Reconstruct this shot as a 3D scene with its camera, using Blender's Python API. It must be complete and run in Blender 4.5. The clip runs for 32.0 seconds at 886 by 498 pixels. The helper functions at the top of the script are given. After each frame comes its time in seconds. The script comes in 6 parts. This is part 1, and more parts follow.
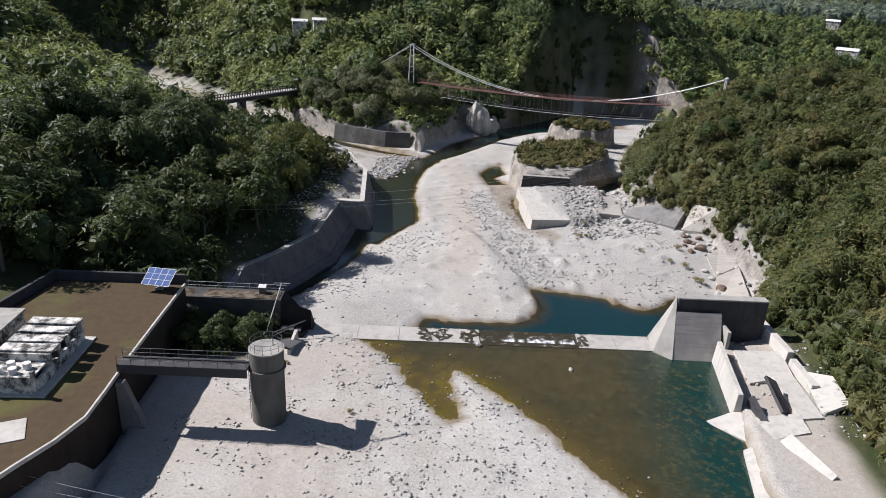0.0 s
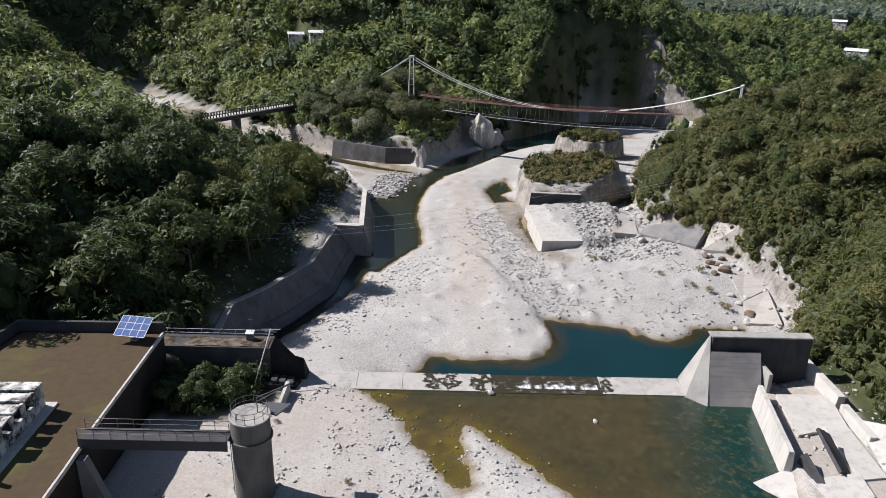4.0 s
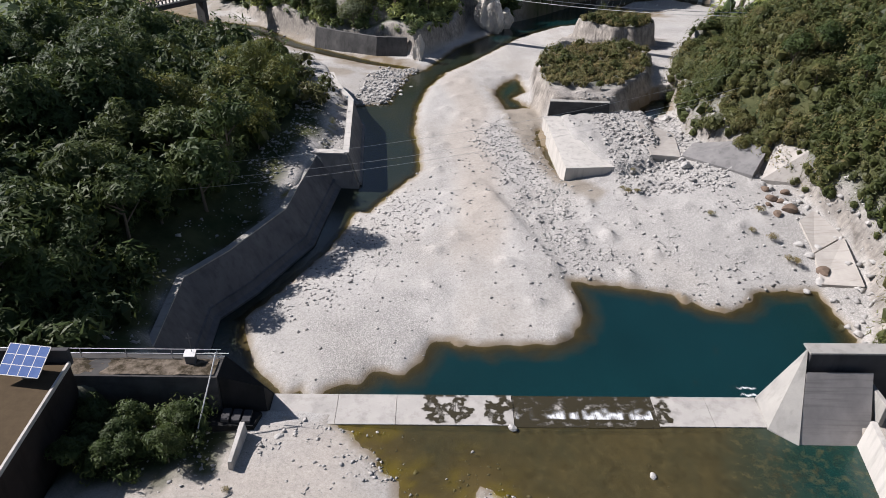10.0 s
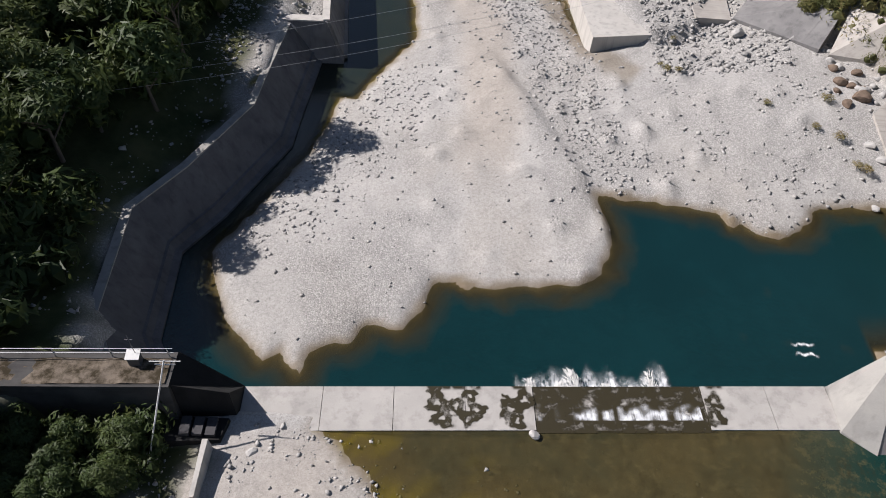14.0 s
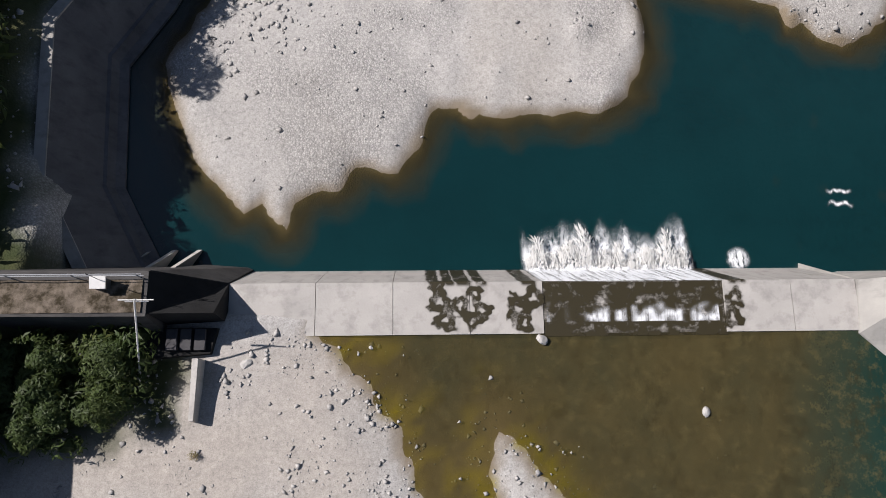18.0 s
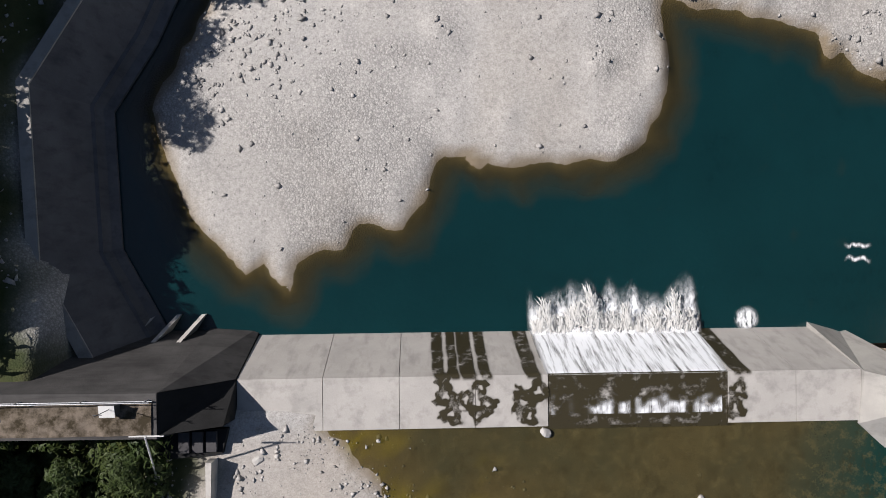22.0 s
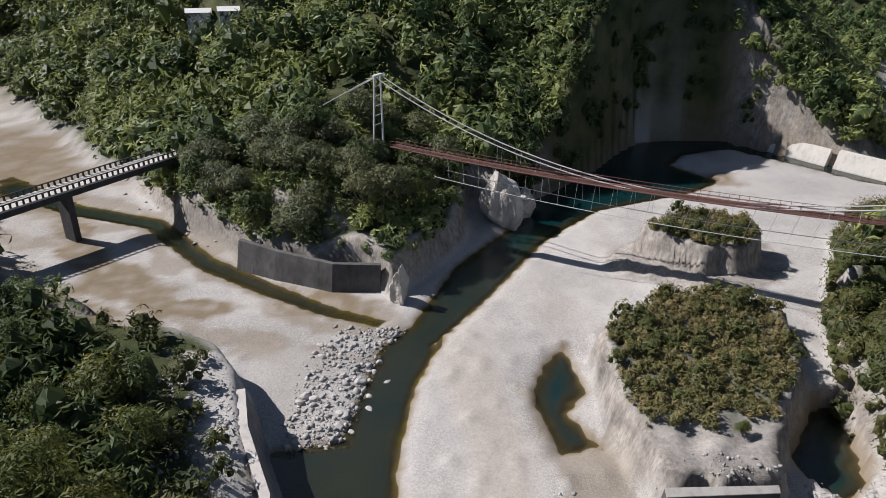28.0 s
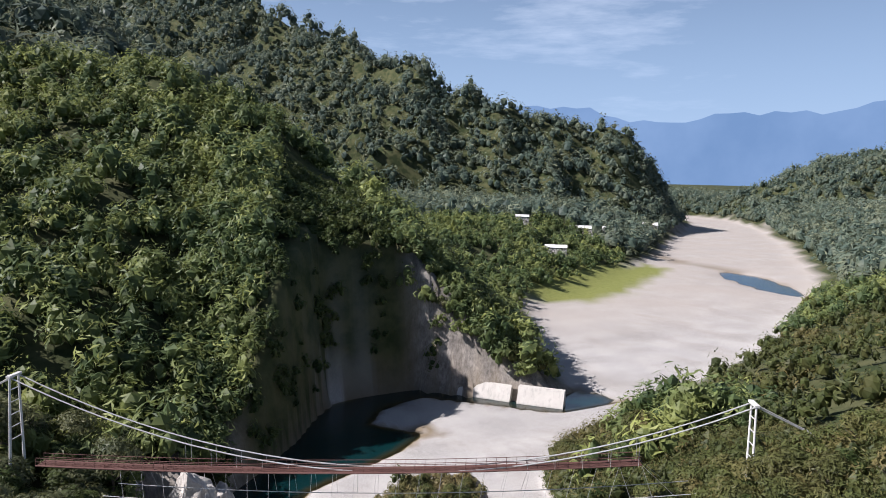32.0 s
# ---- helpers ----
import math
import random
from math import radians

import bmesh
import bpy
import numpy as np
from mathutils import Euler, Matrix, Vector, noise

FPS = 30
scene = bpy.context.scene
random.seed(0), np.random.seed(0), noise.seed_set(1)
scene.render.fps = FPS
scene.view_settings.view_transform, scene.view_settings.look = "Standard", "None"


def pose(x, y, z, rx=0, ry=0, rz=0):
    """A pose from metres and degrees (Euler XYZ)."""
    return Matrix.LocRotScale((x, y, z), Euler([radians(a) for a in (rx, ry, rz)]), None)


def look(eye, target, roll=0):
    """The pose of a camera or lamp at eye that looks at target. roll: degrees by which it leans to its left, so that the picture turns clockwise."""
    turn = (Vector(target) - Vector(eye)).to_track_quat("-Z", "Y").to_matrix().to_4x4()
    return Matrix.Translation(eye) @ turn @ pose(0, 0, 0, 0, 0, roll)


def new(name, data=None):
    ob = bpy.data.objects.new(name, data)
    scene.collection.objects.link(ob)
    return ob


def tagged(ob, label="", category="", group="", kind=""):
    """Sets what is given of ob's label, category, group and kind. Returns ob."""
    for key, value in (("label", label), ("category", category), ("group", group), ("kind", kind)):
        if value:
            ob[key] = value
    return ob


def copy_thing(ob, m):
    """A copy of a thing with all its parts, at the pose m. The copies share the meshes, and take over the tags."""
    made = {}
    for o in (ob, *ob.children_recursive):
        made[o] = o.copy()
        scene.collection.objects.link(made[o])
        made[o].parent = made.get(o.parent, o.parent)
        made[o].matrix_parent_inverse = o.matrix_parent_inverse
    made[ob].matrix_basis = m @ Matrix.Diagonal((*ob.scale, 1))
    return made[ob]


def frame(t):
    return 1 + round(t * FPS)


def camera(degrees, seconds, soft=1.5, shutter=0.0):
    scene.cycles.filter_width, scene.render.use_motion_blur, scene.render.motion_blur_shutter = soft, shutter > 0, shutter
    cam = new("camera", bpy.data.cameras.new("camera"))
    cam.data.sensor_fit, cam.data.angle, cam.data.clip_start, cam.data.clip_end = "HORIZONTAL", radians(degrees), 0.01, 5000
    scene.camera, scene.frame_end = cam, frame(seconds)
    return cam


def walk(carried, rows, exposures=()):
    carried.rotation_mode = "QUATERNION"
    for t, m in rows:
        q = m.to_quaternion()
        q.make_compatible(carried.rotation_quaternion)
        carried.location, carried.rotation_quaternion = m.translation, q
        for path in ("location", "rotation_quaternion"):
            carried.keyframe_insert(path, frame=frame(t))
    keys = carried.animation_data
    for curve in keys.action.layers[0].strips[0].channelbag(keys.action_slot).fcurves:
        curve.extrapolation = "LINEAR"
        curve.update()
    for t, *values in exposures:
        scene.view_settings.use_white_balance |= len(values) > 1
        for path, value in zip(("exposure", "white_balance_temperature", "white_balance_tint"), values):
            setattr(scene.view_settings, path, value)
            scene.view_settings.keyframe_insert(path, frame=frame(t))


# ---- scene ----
cam = camera(64.0, 32.0, soft=0.9)
PATH = [
    (0, (1.251, 0.454, 49.707), (1.29, 2.313, 48.969), 3.0),
    (0.5, (1.355, 0.578, 49.642), (1.389, 2.443, 48.921), 2.8),
    (1, (1.357, 1.085, 49.575), (1.389, 2.95, 48.854), 2.6),
    (1.5, (1.359, 1.864, 49.546), (1.389, 3.73, 48.825), 2.4),
    (2, (1.291, 3.031, 49.595), (1.321, 4.896, 48.874), 2.3),
    (2.5, (1.207, 4.41, 49.591), (1.237, 6.275, 48.869), 2.1),
    (3, (1.08, 5.985, 49.58), (1.111, 7.851, 48.859), 2.0),
    (3.5, (1.05, 8.186, 49.659), (1.078, 10.052, 48.939), 1.8),
    (4, (1.085, 10.216, 49.706), (1.112, 12.082, 48.987), 1.7),
    (4.5, (1.073, 11.886, 49.705), (1.099, 13.752, 48.987), 1.6),
    (6.5, (1.05, 20.049, 50.105), (1.074, 21.907, 49.366), 1.3),
    (7, (0.996, 22.119, 50.136), (1.021, 23.961, 49.359), 1.3),
    (7.5, (0.964, 24.401, 50.176), (0.99, 26.221, 49.346), 1.2),
    (8, (0.962, 26.747, 50.401), (0.988, 28.541, 49.517), 1.2),
    (8.5, (0.882, 29.082, 50.568), (0.91, 30.852, 49.636), 1.3),
    (9, (0.827, 31.719, 50.658), (0.857, 33.464, 49.681), 1.3),
    (9.5, (0.912, 34.084, 50.762), (0.941, 35.807, 49.746), 1.2),
    (10, (0.913, 36.367, 50.888), (0.943, 38.067, 49.834), 1.2),
    (10.5, (0.9, 38.685, 51.134), (0.93, 40.36, 50.042), 1.2),
    (11, (0.889, 41.048, 51.399), (0.919, 42.697, 50.267), 1.2),
    (11.5, (0.761, 43.586, 51.31), (0.795, 45.211, 50.144), 1.2),
    (12, (0.673, 46.027, 51.187), (0.708, 47.628, 49.99), 1.1),
    (12.5, (0.636, 48.525, 51.139), (0.67, 50.097, 49.902), 1.1),
    (13, (0.582, 50.97, 51.167), (0.619, 52.497, 49.876), 1.3),
    (13.5, (0.321, 53.356, 51.348), (0.364, 54.812, 49.977), 1.4),
    (14, (0.301, 55.851, 51.61), (0.345, 57.215, 50.148), 1.6),
    (14.5, (0.508, 58.367, 51.606), (0.545, 59.63, 50.056), 1.7),
    (16.5, (-0.407, 68.421, 53.064), (-0.338, 69.241, 51.241), 4.5),
    (17, (-0.564, 70.93, 53.348), (-0.488, 71.632, 51.476), 5.8),
    (17.5, (-0.651, 73.389, 53.61), (-0.571, 73.974, 51.699), 7.3),
    (18, (-0.754, 75.893, 53.824), (-0.67, 76.359, 51.881), 9.6),
    (18.5, (-0.725, 78.537, 54.012), (-0.643, 78.875, 52.042), 13.0),
    (19, (-0.832, 81.033, 54.224), (-0.747, 81.247, 52.237), 21.0),
    (19.5, (-0.923, 83.409, 54.34), (-0.835, 83.505, 52.345), 41.9),
    (20, (-0.906, 85.812, 54.411), (-0.82, 85.851, 52.413), 65.2),
    (20.5, (-0.872, 87.972, 54.533), (-0.789, 88.005, 52.535), 67.3),
    (21, (-0.811, 89.944, 54.682), (-0.734, 89.976, 52.684), 66.7),
    (21.5, (-0.715, 92.012, 54.798), (-0.643, 92.034, 52.799), 72.9),
    (22, (-0.722, 93.924, 54.889), (-0.653, 93.94, 52.89), 76.3),
    (22.5, (-0.842, 95.56, 54.878), (-0.772, 95.643, 52.881), 39.7),
    (23, (-1.092, 96.829, 54.758), (-1.018, 97.07, 52.774), 16.6),
    (23.5, (-1.275, 97.994, 54.643), (-1.196, 98.433, 52.693), 9.9),
    (24, (-1.221, 99.31, 54.601), (-1.144, 99.954, 52.709), 6.5),
    (24.5, (-1.045, 100.966, 54.622), (-0.976, 101.801, 52.806), 4.5),
    (25, (-0.959, 102.907, 54.595), (-0.896, 103.923, 52.873), 3.3),
    (25.5, (-0.825, 104.942, 54.664), (-0.769, 106.121, 53.05), 2.7),
    (26, (-0.733, 107.202, 54.725), (-0.683, 108.531, 53.231), 2.1),
    (26.5, (-0.72, 109.463, 54.794), (-0.675, 110.932, 53.437), 1.7),
    (28.5, (-1.055, 119.498, 54.678), (-0.938, 121.351, 53.933), 1.1),
    (29, (-1.072, 122.141, 54.64), (-0.917, 124.04, 54.033), 1.0),
    (29.5, (-0.974, 124.699, 54.629), (-0.775, 126.629, 54.146), 1.0),
    (30, (-0.867, 127.174, 54.723), (-0.596, 129.118, 54.34), 0.9),
    (30.5, (-0.757, 129.057, 54.833), (-0.379, 130.996, 54.52), 0.9),
    (31, (-0.981, 130.095, 54.876), (-0.35, 131.975, 54.614), 1.0),
    (31.5, (-1.392, 130.584, 54.866), (-0.528, 132.374, 54.64), 1.2),
    (32, (-1.793, 131.004, 54.825), (-0.833, 132.746, 54.617), 1.3),
]
walk(cam, [(t, look(eye, target, roll)) for t, eye, target, roll in PATH],
     exposures=[(0, 0.42, 6150, 14), (4, 0.47, 6150, 14), (8, 0.52, 6150, 15), (11, 0.36, 6250, 15), (17, 0.26, 6300, 15), (22, 0.18, 6350, 14), (24.5, -0.14, 6350, 14), (26.5, 0.02, 6350, 14), (28.5, 0.34, 6150, 15), (29, 0.52, 6100, 17), (30, 1.08, 6000, 19), (31, 1.05, 6200, 19), (32, 0.55, 6150, 18)])

# ---- light ----
SUN_EL, SUN_DIR = radians(42), Vector((-0.95, 0.312, 0)).normalized()
world = bpy.data.worlds.new("sky")
scene.world = world
world.use_nodes = True
wn, wl = world.node_tree.nodes, world.node_tree.links
sky = wn.new("ShaderNodeTexSky")
sky.sky_type, sky.sun_disc, sky.sun_elevation = "NISHITA", False, SUN_EL
sky.sun_rotation = math.atan2(SUN_DIR.x, SUN_DIR.y)
sky.air_density, sky.dust_density, sky.ozone_density, sky.altitude = 1.0, 0.6, 2.5, 300
# thin high cloud
way = wn.new("ShaderNodeTexCoord")
flat = wn.new("ShaderNodeMapping")
flat.inputs["Scale"].default_value = (1.6, 1.6, 9.0)
veil = wn.new("ShaderNodeTexNoise")
veil.inputs["Scale"].default_value, veil.inputs["Detail"].default_value, veil.inputs["Roughness"].default_value = 2.1, 7, 0.6
thin = wn.new("ShaderNodeValToRGB")
thin.color_ramp.elements[0].position, thin.color_ramp.elements[1].position = 0.54, 0.82
thin.color_ramp.elements[1].color = (0.75, 0.75, 0.75, 1)
both = wn.new("ShaderNodeMix")
both.data_type = "RGBA"
both.inputs[7].default_value = (15.0, 16.0, 17.0, 1)
wl.new(way.outputs["Generated"], flat.inputs[0]), wl.new(flat.outputs[0], veil.inputs["Vector"]), wl.new(veil.outputs[0], thin.inputs[0])
wl.new(thin.outputs[0], both.inputs[0]), wl.new(sky.outputs[0], both.inputs[6]), # haze that pales the sky towards the horizon
rise_ = wn.new("ShaderNodeSeparateXYZ")
low_sky = wn.new("ShaderNodeValToRGB")
low_sky.color_ramp.elements[0].color, low_sky.color_ramp.elements[1].color = (0.8, 0.8, 0.8, 1), (0, 0, 0, 1)
low_sky.color_ramp.elements[0].position, low_sky.color_ramp.elements[1].position = 0.02, 0.42
pale = wn.new("ShaderNodeMix")
pale.data_type = "RGBA"
pale.inputs[7].default_value = (7.2, 10.2, 14.2, 1)
wl.new(way.outputs["Generated"], rise_.inputs[0]), wl.new(rise_.outputs[2], low_sky.inputs[0]), wl.new(low_sky.outputs[0], pale.inputs[0])
wl.new(both.outputs[2], pale.inputs[6]), wl.new(pale.outputs[2], wn["Background"].inputs[0])
wn["Background"].inputs[1].default_value = 0.046
sun = new("sun", bpy.data.lights.new("sun", "SUN"))
sun.data.energy, sun.data.angle, sun.data.color = 5.7, radians(0.6), (1.0, 0.95, 0.89)
sun_way = SUN_DIR * math.cos(SUN_EL) + Vector((0, 0, math.sin(SUN_EL)))
sun.matrix_world = look(sun_way * 300 + Vector((0, 100, 0)), (0, 100, 0))


# ---- materials ----
class Mat:
    """A small helper to lay out shader nodes."""

    def __init__(self, name, rough=0.85, spec=0.3):
        self.m = bpy.data.materials.new(name)
        self.m.use_nodes = True
        self.n, self.l = self.m.node_tree.nodes, self.m.node_tree.links
        self.b = self.n["Principled BSDF"]
        self.b.inputs["Roughness"].default_value = rough
        self.b.inputs["Specular IOR Level"].default_value = spec
        self.at = self.n.new("ShaderNodeNewGeometry").outputs["Position"]

    def put(self, socket, value):
        if isinstance(value, (int, float)):
            socket.default_value = value
        elif isinstance(value, tuple):
            socket.default_value = (*value, 1) if len(value) == 3 else value
        else:
            self.l.new(value, socket)

    def noise(self, scale, detail=4, rough=0.6, vec=None, stretch=None):
        t = self.n.new("ShaderNodeTexNoise")
        t.inputs["Scale"].default_value, t.inputs["Detail"].default_value, t.inputs["Roughness"].default_value = scale, detail, rough
        v = vec or self.at
        if stretch:
            q = self.n.new("ShaderNodeVectorMath")
            q.operation = "MULTIPLY"
            self.l.new(v, q.inputs[0])
            q.inputs[1].default_value = stretch
            v = q.outputs[0]
        self.l.new(v, t.inputs["Vector"])
        return t.outputs[0]

    def cells(self, scale, out="Distance"):
        t = self.n.new("ShaderNodeTexVoronoi")
        t.inputs["Scale"].default_value = scale
        self.l.new(self.at, t.inputs["Vector"])
        return t.outputs[out]

    def ramp(self, fac, *stops):
        r = self.n.new("ShaderNodeValToRGB")
        e = r.color_ramp.elements
        while len(e) < len(stops):
            e.new(0.5)
        for s, (p, c) in zip(e, stops):
            s.position, s.color = p, (c, c, c, 1) if isinstance(c, (int, float)) else (*c, 1)
        self.l.new(fac, r.inputs[0])
        return r.outputs[0]

    def mix(self, fac, a, b, kind="MIX"):
        x = self.n.new("ShaderNodeMix")
        x.data_type, x.blend_type = "RGBA", kind
        self.put(x.inputs[0], fac), self.put(x.inputs[6], a), self.put(x.inputs[7], b)
        return x.outputs[2]

    def maths(self, kind, a, b=0.0):
        x = self.n.new("ShaderNodeMath")
        x.operation = kind
        self.put(x.inputs[0], a), self.put(x.inputs[1], b)
        return x.outputs[0]

    def attr(self, name):
        a = self.n.new("ShaderNodeAttribute")
        a.attribute_name = name
        return a.outputs["Fac"]

    def bump(self, height, strength=0.5, far=0.05):
        b = self.n.new("ShaderNodeBump")
        b.inputs["Strength"].default_value, b.inputs["Distance"].default_value = strength, far
        self.l.new(height, b.inputs["Height"])
        self.l.new(b.outputs[0], self.b.inputs["Normal"])

    def done(self, colour, rough=None):
        self.put(self.b.inputs["Base Color"], colour)
        if rough is not None:
            self.put(self.b.inputs["Roughness"], rough)
        return self.m


def plain(name, colour, rough=0.7, metal=0.0, grain=6.0, depth=0.35):
    """A painted or bare surface with some grain and dirt."""
    k = Mat(name, rough)
    k.b.inputs["Metallic"].default_value = metal
    dark = tuple(c * (1 - depth) for c in colour)
    c = k.mix(k.noise(grain), dark, colour)
    c = k.mix(k.maths("MULTIPLY", k.noise(grain * 0.13, 3), 0.6), c, dark)
    k.bump(k.noise(grain * 4), 0.2, 0.01)
    return k.done(c)


def concrete(name, light, stain, streak=(1, 1, 0.15)):
    k = Mat(name, 0.9, 0.2)
    light, stain = tuple(0.8 * v for v in light), tuple(0.8 * v for v in stain)
    c = k.mix(k.ramp(k.noise(0.35, 5), (0.3, 0.0), (0.75, 1.0)), light, stain)
    c = k.mix(k.ramp(k.noise(1.1, 4, stretch=streak), (0.5, 0.0), (0.8, 0.75)), c, tuple(v * 0.55 for v in stain))
    c = k.mix(k.maths("MULTIPLY", k.noise(9, 3), 0.35), c, tuple(v * 0.7 for v in light))
    k.bump(k.noise(6, 5), 0.4, 0.04)
    return k.done(c)


M_CONC = concrete("weathered_concrete", (0.47, 0.45, 0.41), (0.32, 0.31, 0.29))
M_CREST = concrete("crest_concrete", (0.56, 0.53, 0.49), (0.42, 0.40, 0.37))
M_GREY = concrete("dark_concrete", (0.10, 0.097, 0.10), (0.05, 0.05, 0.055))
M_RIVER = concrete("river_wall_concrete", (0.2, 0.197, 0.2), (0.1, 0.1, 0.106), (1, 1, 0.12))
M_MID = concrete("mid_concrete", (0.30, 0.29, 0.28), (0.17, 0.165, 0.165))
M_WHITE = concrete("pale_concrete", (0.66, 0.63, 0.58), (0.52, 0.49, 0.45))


def ground_material():
    k = Mat("river_ground", 0.95, 0.15)
    patch = k.ramp(k.noise(0.05, 6, 0.62, stretch=(1.5, 0.7, 1)), (0.35, (0.385, 0.36, 0.325)), (0.5, (0.475, 0.455, 0.425)), (0.68, (0.425, 0.412, 0.392)))
    fine = k.ramp(k.noise(3.2, 9, 0.86), (0.3, 0.45), (0.5, 0.96), (0.7, 1.2))
    patch = k.mix(0.9, patch, k.ramp(k.noise(0.018, 6, 0.6, stretch=(0.6, 1.6, 1)), (0.36, 0.80), (0.52, 1.0), (0.66, 0.92)), "MULTIPLY")
    fine = k.mix(0.85, fine, k.ramp(k.noise(10, 5, 0.75), (0.3, 0.62), (0.5, 1.0), (0.7, 1.25)), "MULTIPLY")
    sand = k.mix(1.0, patch, fine, "MULTIPLY")
    cob = k.ramp(k.cells(6.5, "Color"), (0.0, (0.215, 0.21, 0.2)), (1.0, (0.61, 0.585, 0.55)))
    gaps = k.ramp(k.cells(6.5), (0.2, 1.04), (0.65, 0.56))
    cob = k.mix(1.0, cob, gaps, "MULTIPLY")
    cob = k.mix(0.38, cob, k.mix(1.0, patch, fine, "MULTIPLY"))
    base = k.mix(k.ramp(k.attr("cobble"), (0.1, 0.25), (0.7, 1.0)), sand, cob)
    base = k.mix(k.maths("MULTIPLY", k.attr("tan"), 0.8), base, k.mix(1.0, (0.385, 0.345, 0.3), k.mix(0.6, k.ramp(k.noise(1.2, 6, 0.7), (0.3, 0.85), (0.7, 1.1)), fine, "MULTIPLY"), "MULTIPLY"))
    wet = k.maths("MULTIPLY", k.attr("wet"), 1.0)
    base = k.mix(wet, base, k.mix(k.noise(0.5), (0.14, 0.11, 0.07), (0.235, 0.19, 0.135)))
    base = k.mix(k.attr("algae"), base, k.mix(k.noise(1.5, 5), (0.30, 0.24, 0.025), (0.16, 0.15, 0.02)))
    rock = k.ramp(k.noise(0.25, 8, 0.7), (0.3, (0.12, 0.108, 0.097)), (0.7, (0.40, 0.365, 0.32)))
    rock = k.mix(0.85, rock, k.ramp(k.noise(1.1, 7, 0.75, stretch=(1.6, 1.6, 0.3)), (0.35, 0.5), (0.6, 1.15)), "MULTIPLY")
    base = k.mix(k.attr("rock"), base, rock)
    soil = k.mix(k.ramp(k.noise(0.15, 6), (0.4, 0.0), (0.6, 1.0)), (0.03, 0.042, 0.016), (0.075, 0.078, 0.035))
    base = k.mix(k.attr("soil"), base, soil)
    grass = k.mix(k.noise(0.6, 5), (0.10, 0.13, 0.03), (0.25, 0.25, 0.08))
    base = k.mix(k.attr("grass"), base, grass)
    h = k.mix(k.ramp(k.attr("cobble"), (0.15, 0.0), (0.75, 1.0)), k.noise(3, 8, 0.75), k.maths("SUBTRACT", 1.0, k.cells(6.5)))
    k.bump(h, 0.6, 0.08)
    return k.done(base)


def water_material(name, deep, shallow, ripple=1.6, far=0.03, mottle=0.0):
    """Water: a glossy skin, over its own body colour where it is deep and over the bed where it is shallow."""
    k = Mat(name, 0.06, 0.5)
    depth = k.attr("depth")
    body = k.mix(k.ramp(depth, (0.25, 0.0), (0.85, 1.0)), shallow, deep)
    body = k.mix(k.maths("MULTIPLY", k.ramp(k.noise(0.1, 6, 0.65), (0.35, 0.0), (0.7, 1.0)), 0.55), body, tuple(v * 0.6 for v in deep))
    body = k.mix(k.ramp(k.noise(1.3, 7, 0.75), (0.5, 0.0), (0.68, 0.75 * mottle)), body, tuple(v * 1.7 for v in shallow))
    body = k.mix(k.ramp(k.noise(0.8, 7, 0.75, stretch=(1.2, 0.8, 1)), (0.5, 0.0), (0.66, 0.85 * mottle)), body, tuple(v * 0.4 for v in shallow))
    body = k.mix(k.attr("algae"), body, k.mix(k.noise(2.2, 6, 0.7), (0.24, 0.18, 0.012), (0.10, 0.085, 0.01)))
    k.bump(k.noise(ripple, 6, 0.7), 0.55, far)
    k.done(body)
    clear = k.n.new("ShaderNodeBsdfTransparent")
    k.put(clear.inputs[0], (0.78, 0.74, 0.55))
    mix = k.n.new("ShaderNodeMixShader")
    k.l.new(k.ramp(depth, (0.0, 0.25), (0.35, 0.9), (0.6, 1.0)), mix.inputs[0])
    k.l.new(clear.outputs[0], mix.inputs[1])
    k.l.new(k.b.outputs[0], mix.inputs[2])
    k.l.new(mix.outputs[0], k.n["Material Output"].inputs[0])
    return k.m


M_GROUND = ground_material()
M_POND = water_material("pond_water", (0.003, 0.024, 0.026), (0.033, 0.028, 0.012), ripple=2.4, far=0.06)
M_POOL = water_material("pool_water", (0.005, 0.032, 0.025), (0.07, 0.056, 0.022), ripple=2.6, far=0.05, mottle=0.7)


def leaf_material(name, dark, light, warm):
    k = Mat(name, 0.55, 0.25)
    g = k.n.new("ShaderNodeNewGeometry").outputs["Random Per Island"]
    tone = k.attr("tone")
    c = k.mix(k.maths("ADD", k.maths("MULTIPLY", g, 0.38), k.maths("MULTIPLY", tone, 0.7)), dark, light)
    c = k.mix(k.ramp(k.noise(0.045, 3), (0.48, 0.0), (0.66, 0.6)), c, warm)
    c = k.mix(k.ramp(k.noise(0.16, 2), (0.4, 0.0), (0.7, 0.4)), c, dark)
    c = k.mix(k.ramp(tone, (0.72, 0.0), (0.95, 0.75)), c, warm)
    k.put(k.b.inputs["Base Color"], c)
    thin = k.n.new("ShaderNodeBsdfTranslucent")
    k.put(thin.inputs[0], k.mix(0.5, c, warm))
    mix = k.n.new("ShaderNodeMixShader")
    mix.inputs[0].default_value = 0.32
    k.l.new(k.b.outputs[0], mix.inputs[1])
    k.l.new(thin.outputs[0], mix.inputs[2])
    k.l.new(mix.outputs[0], k.n["Material Output"].inputs[0])
    return k.m


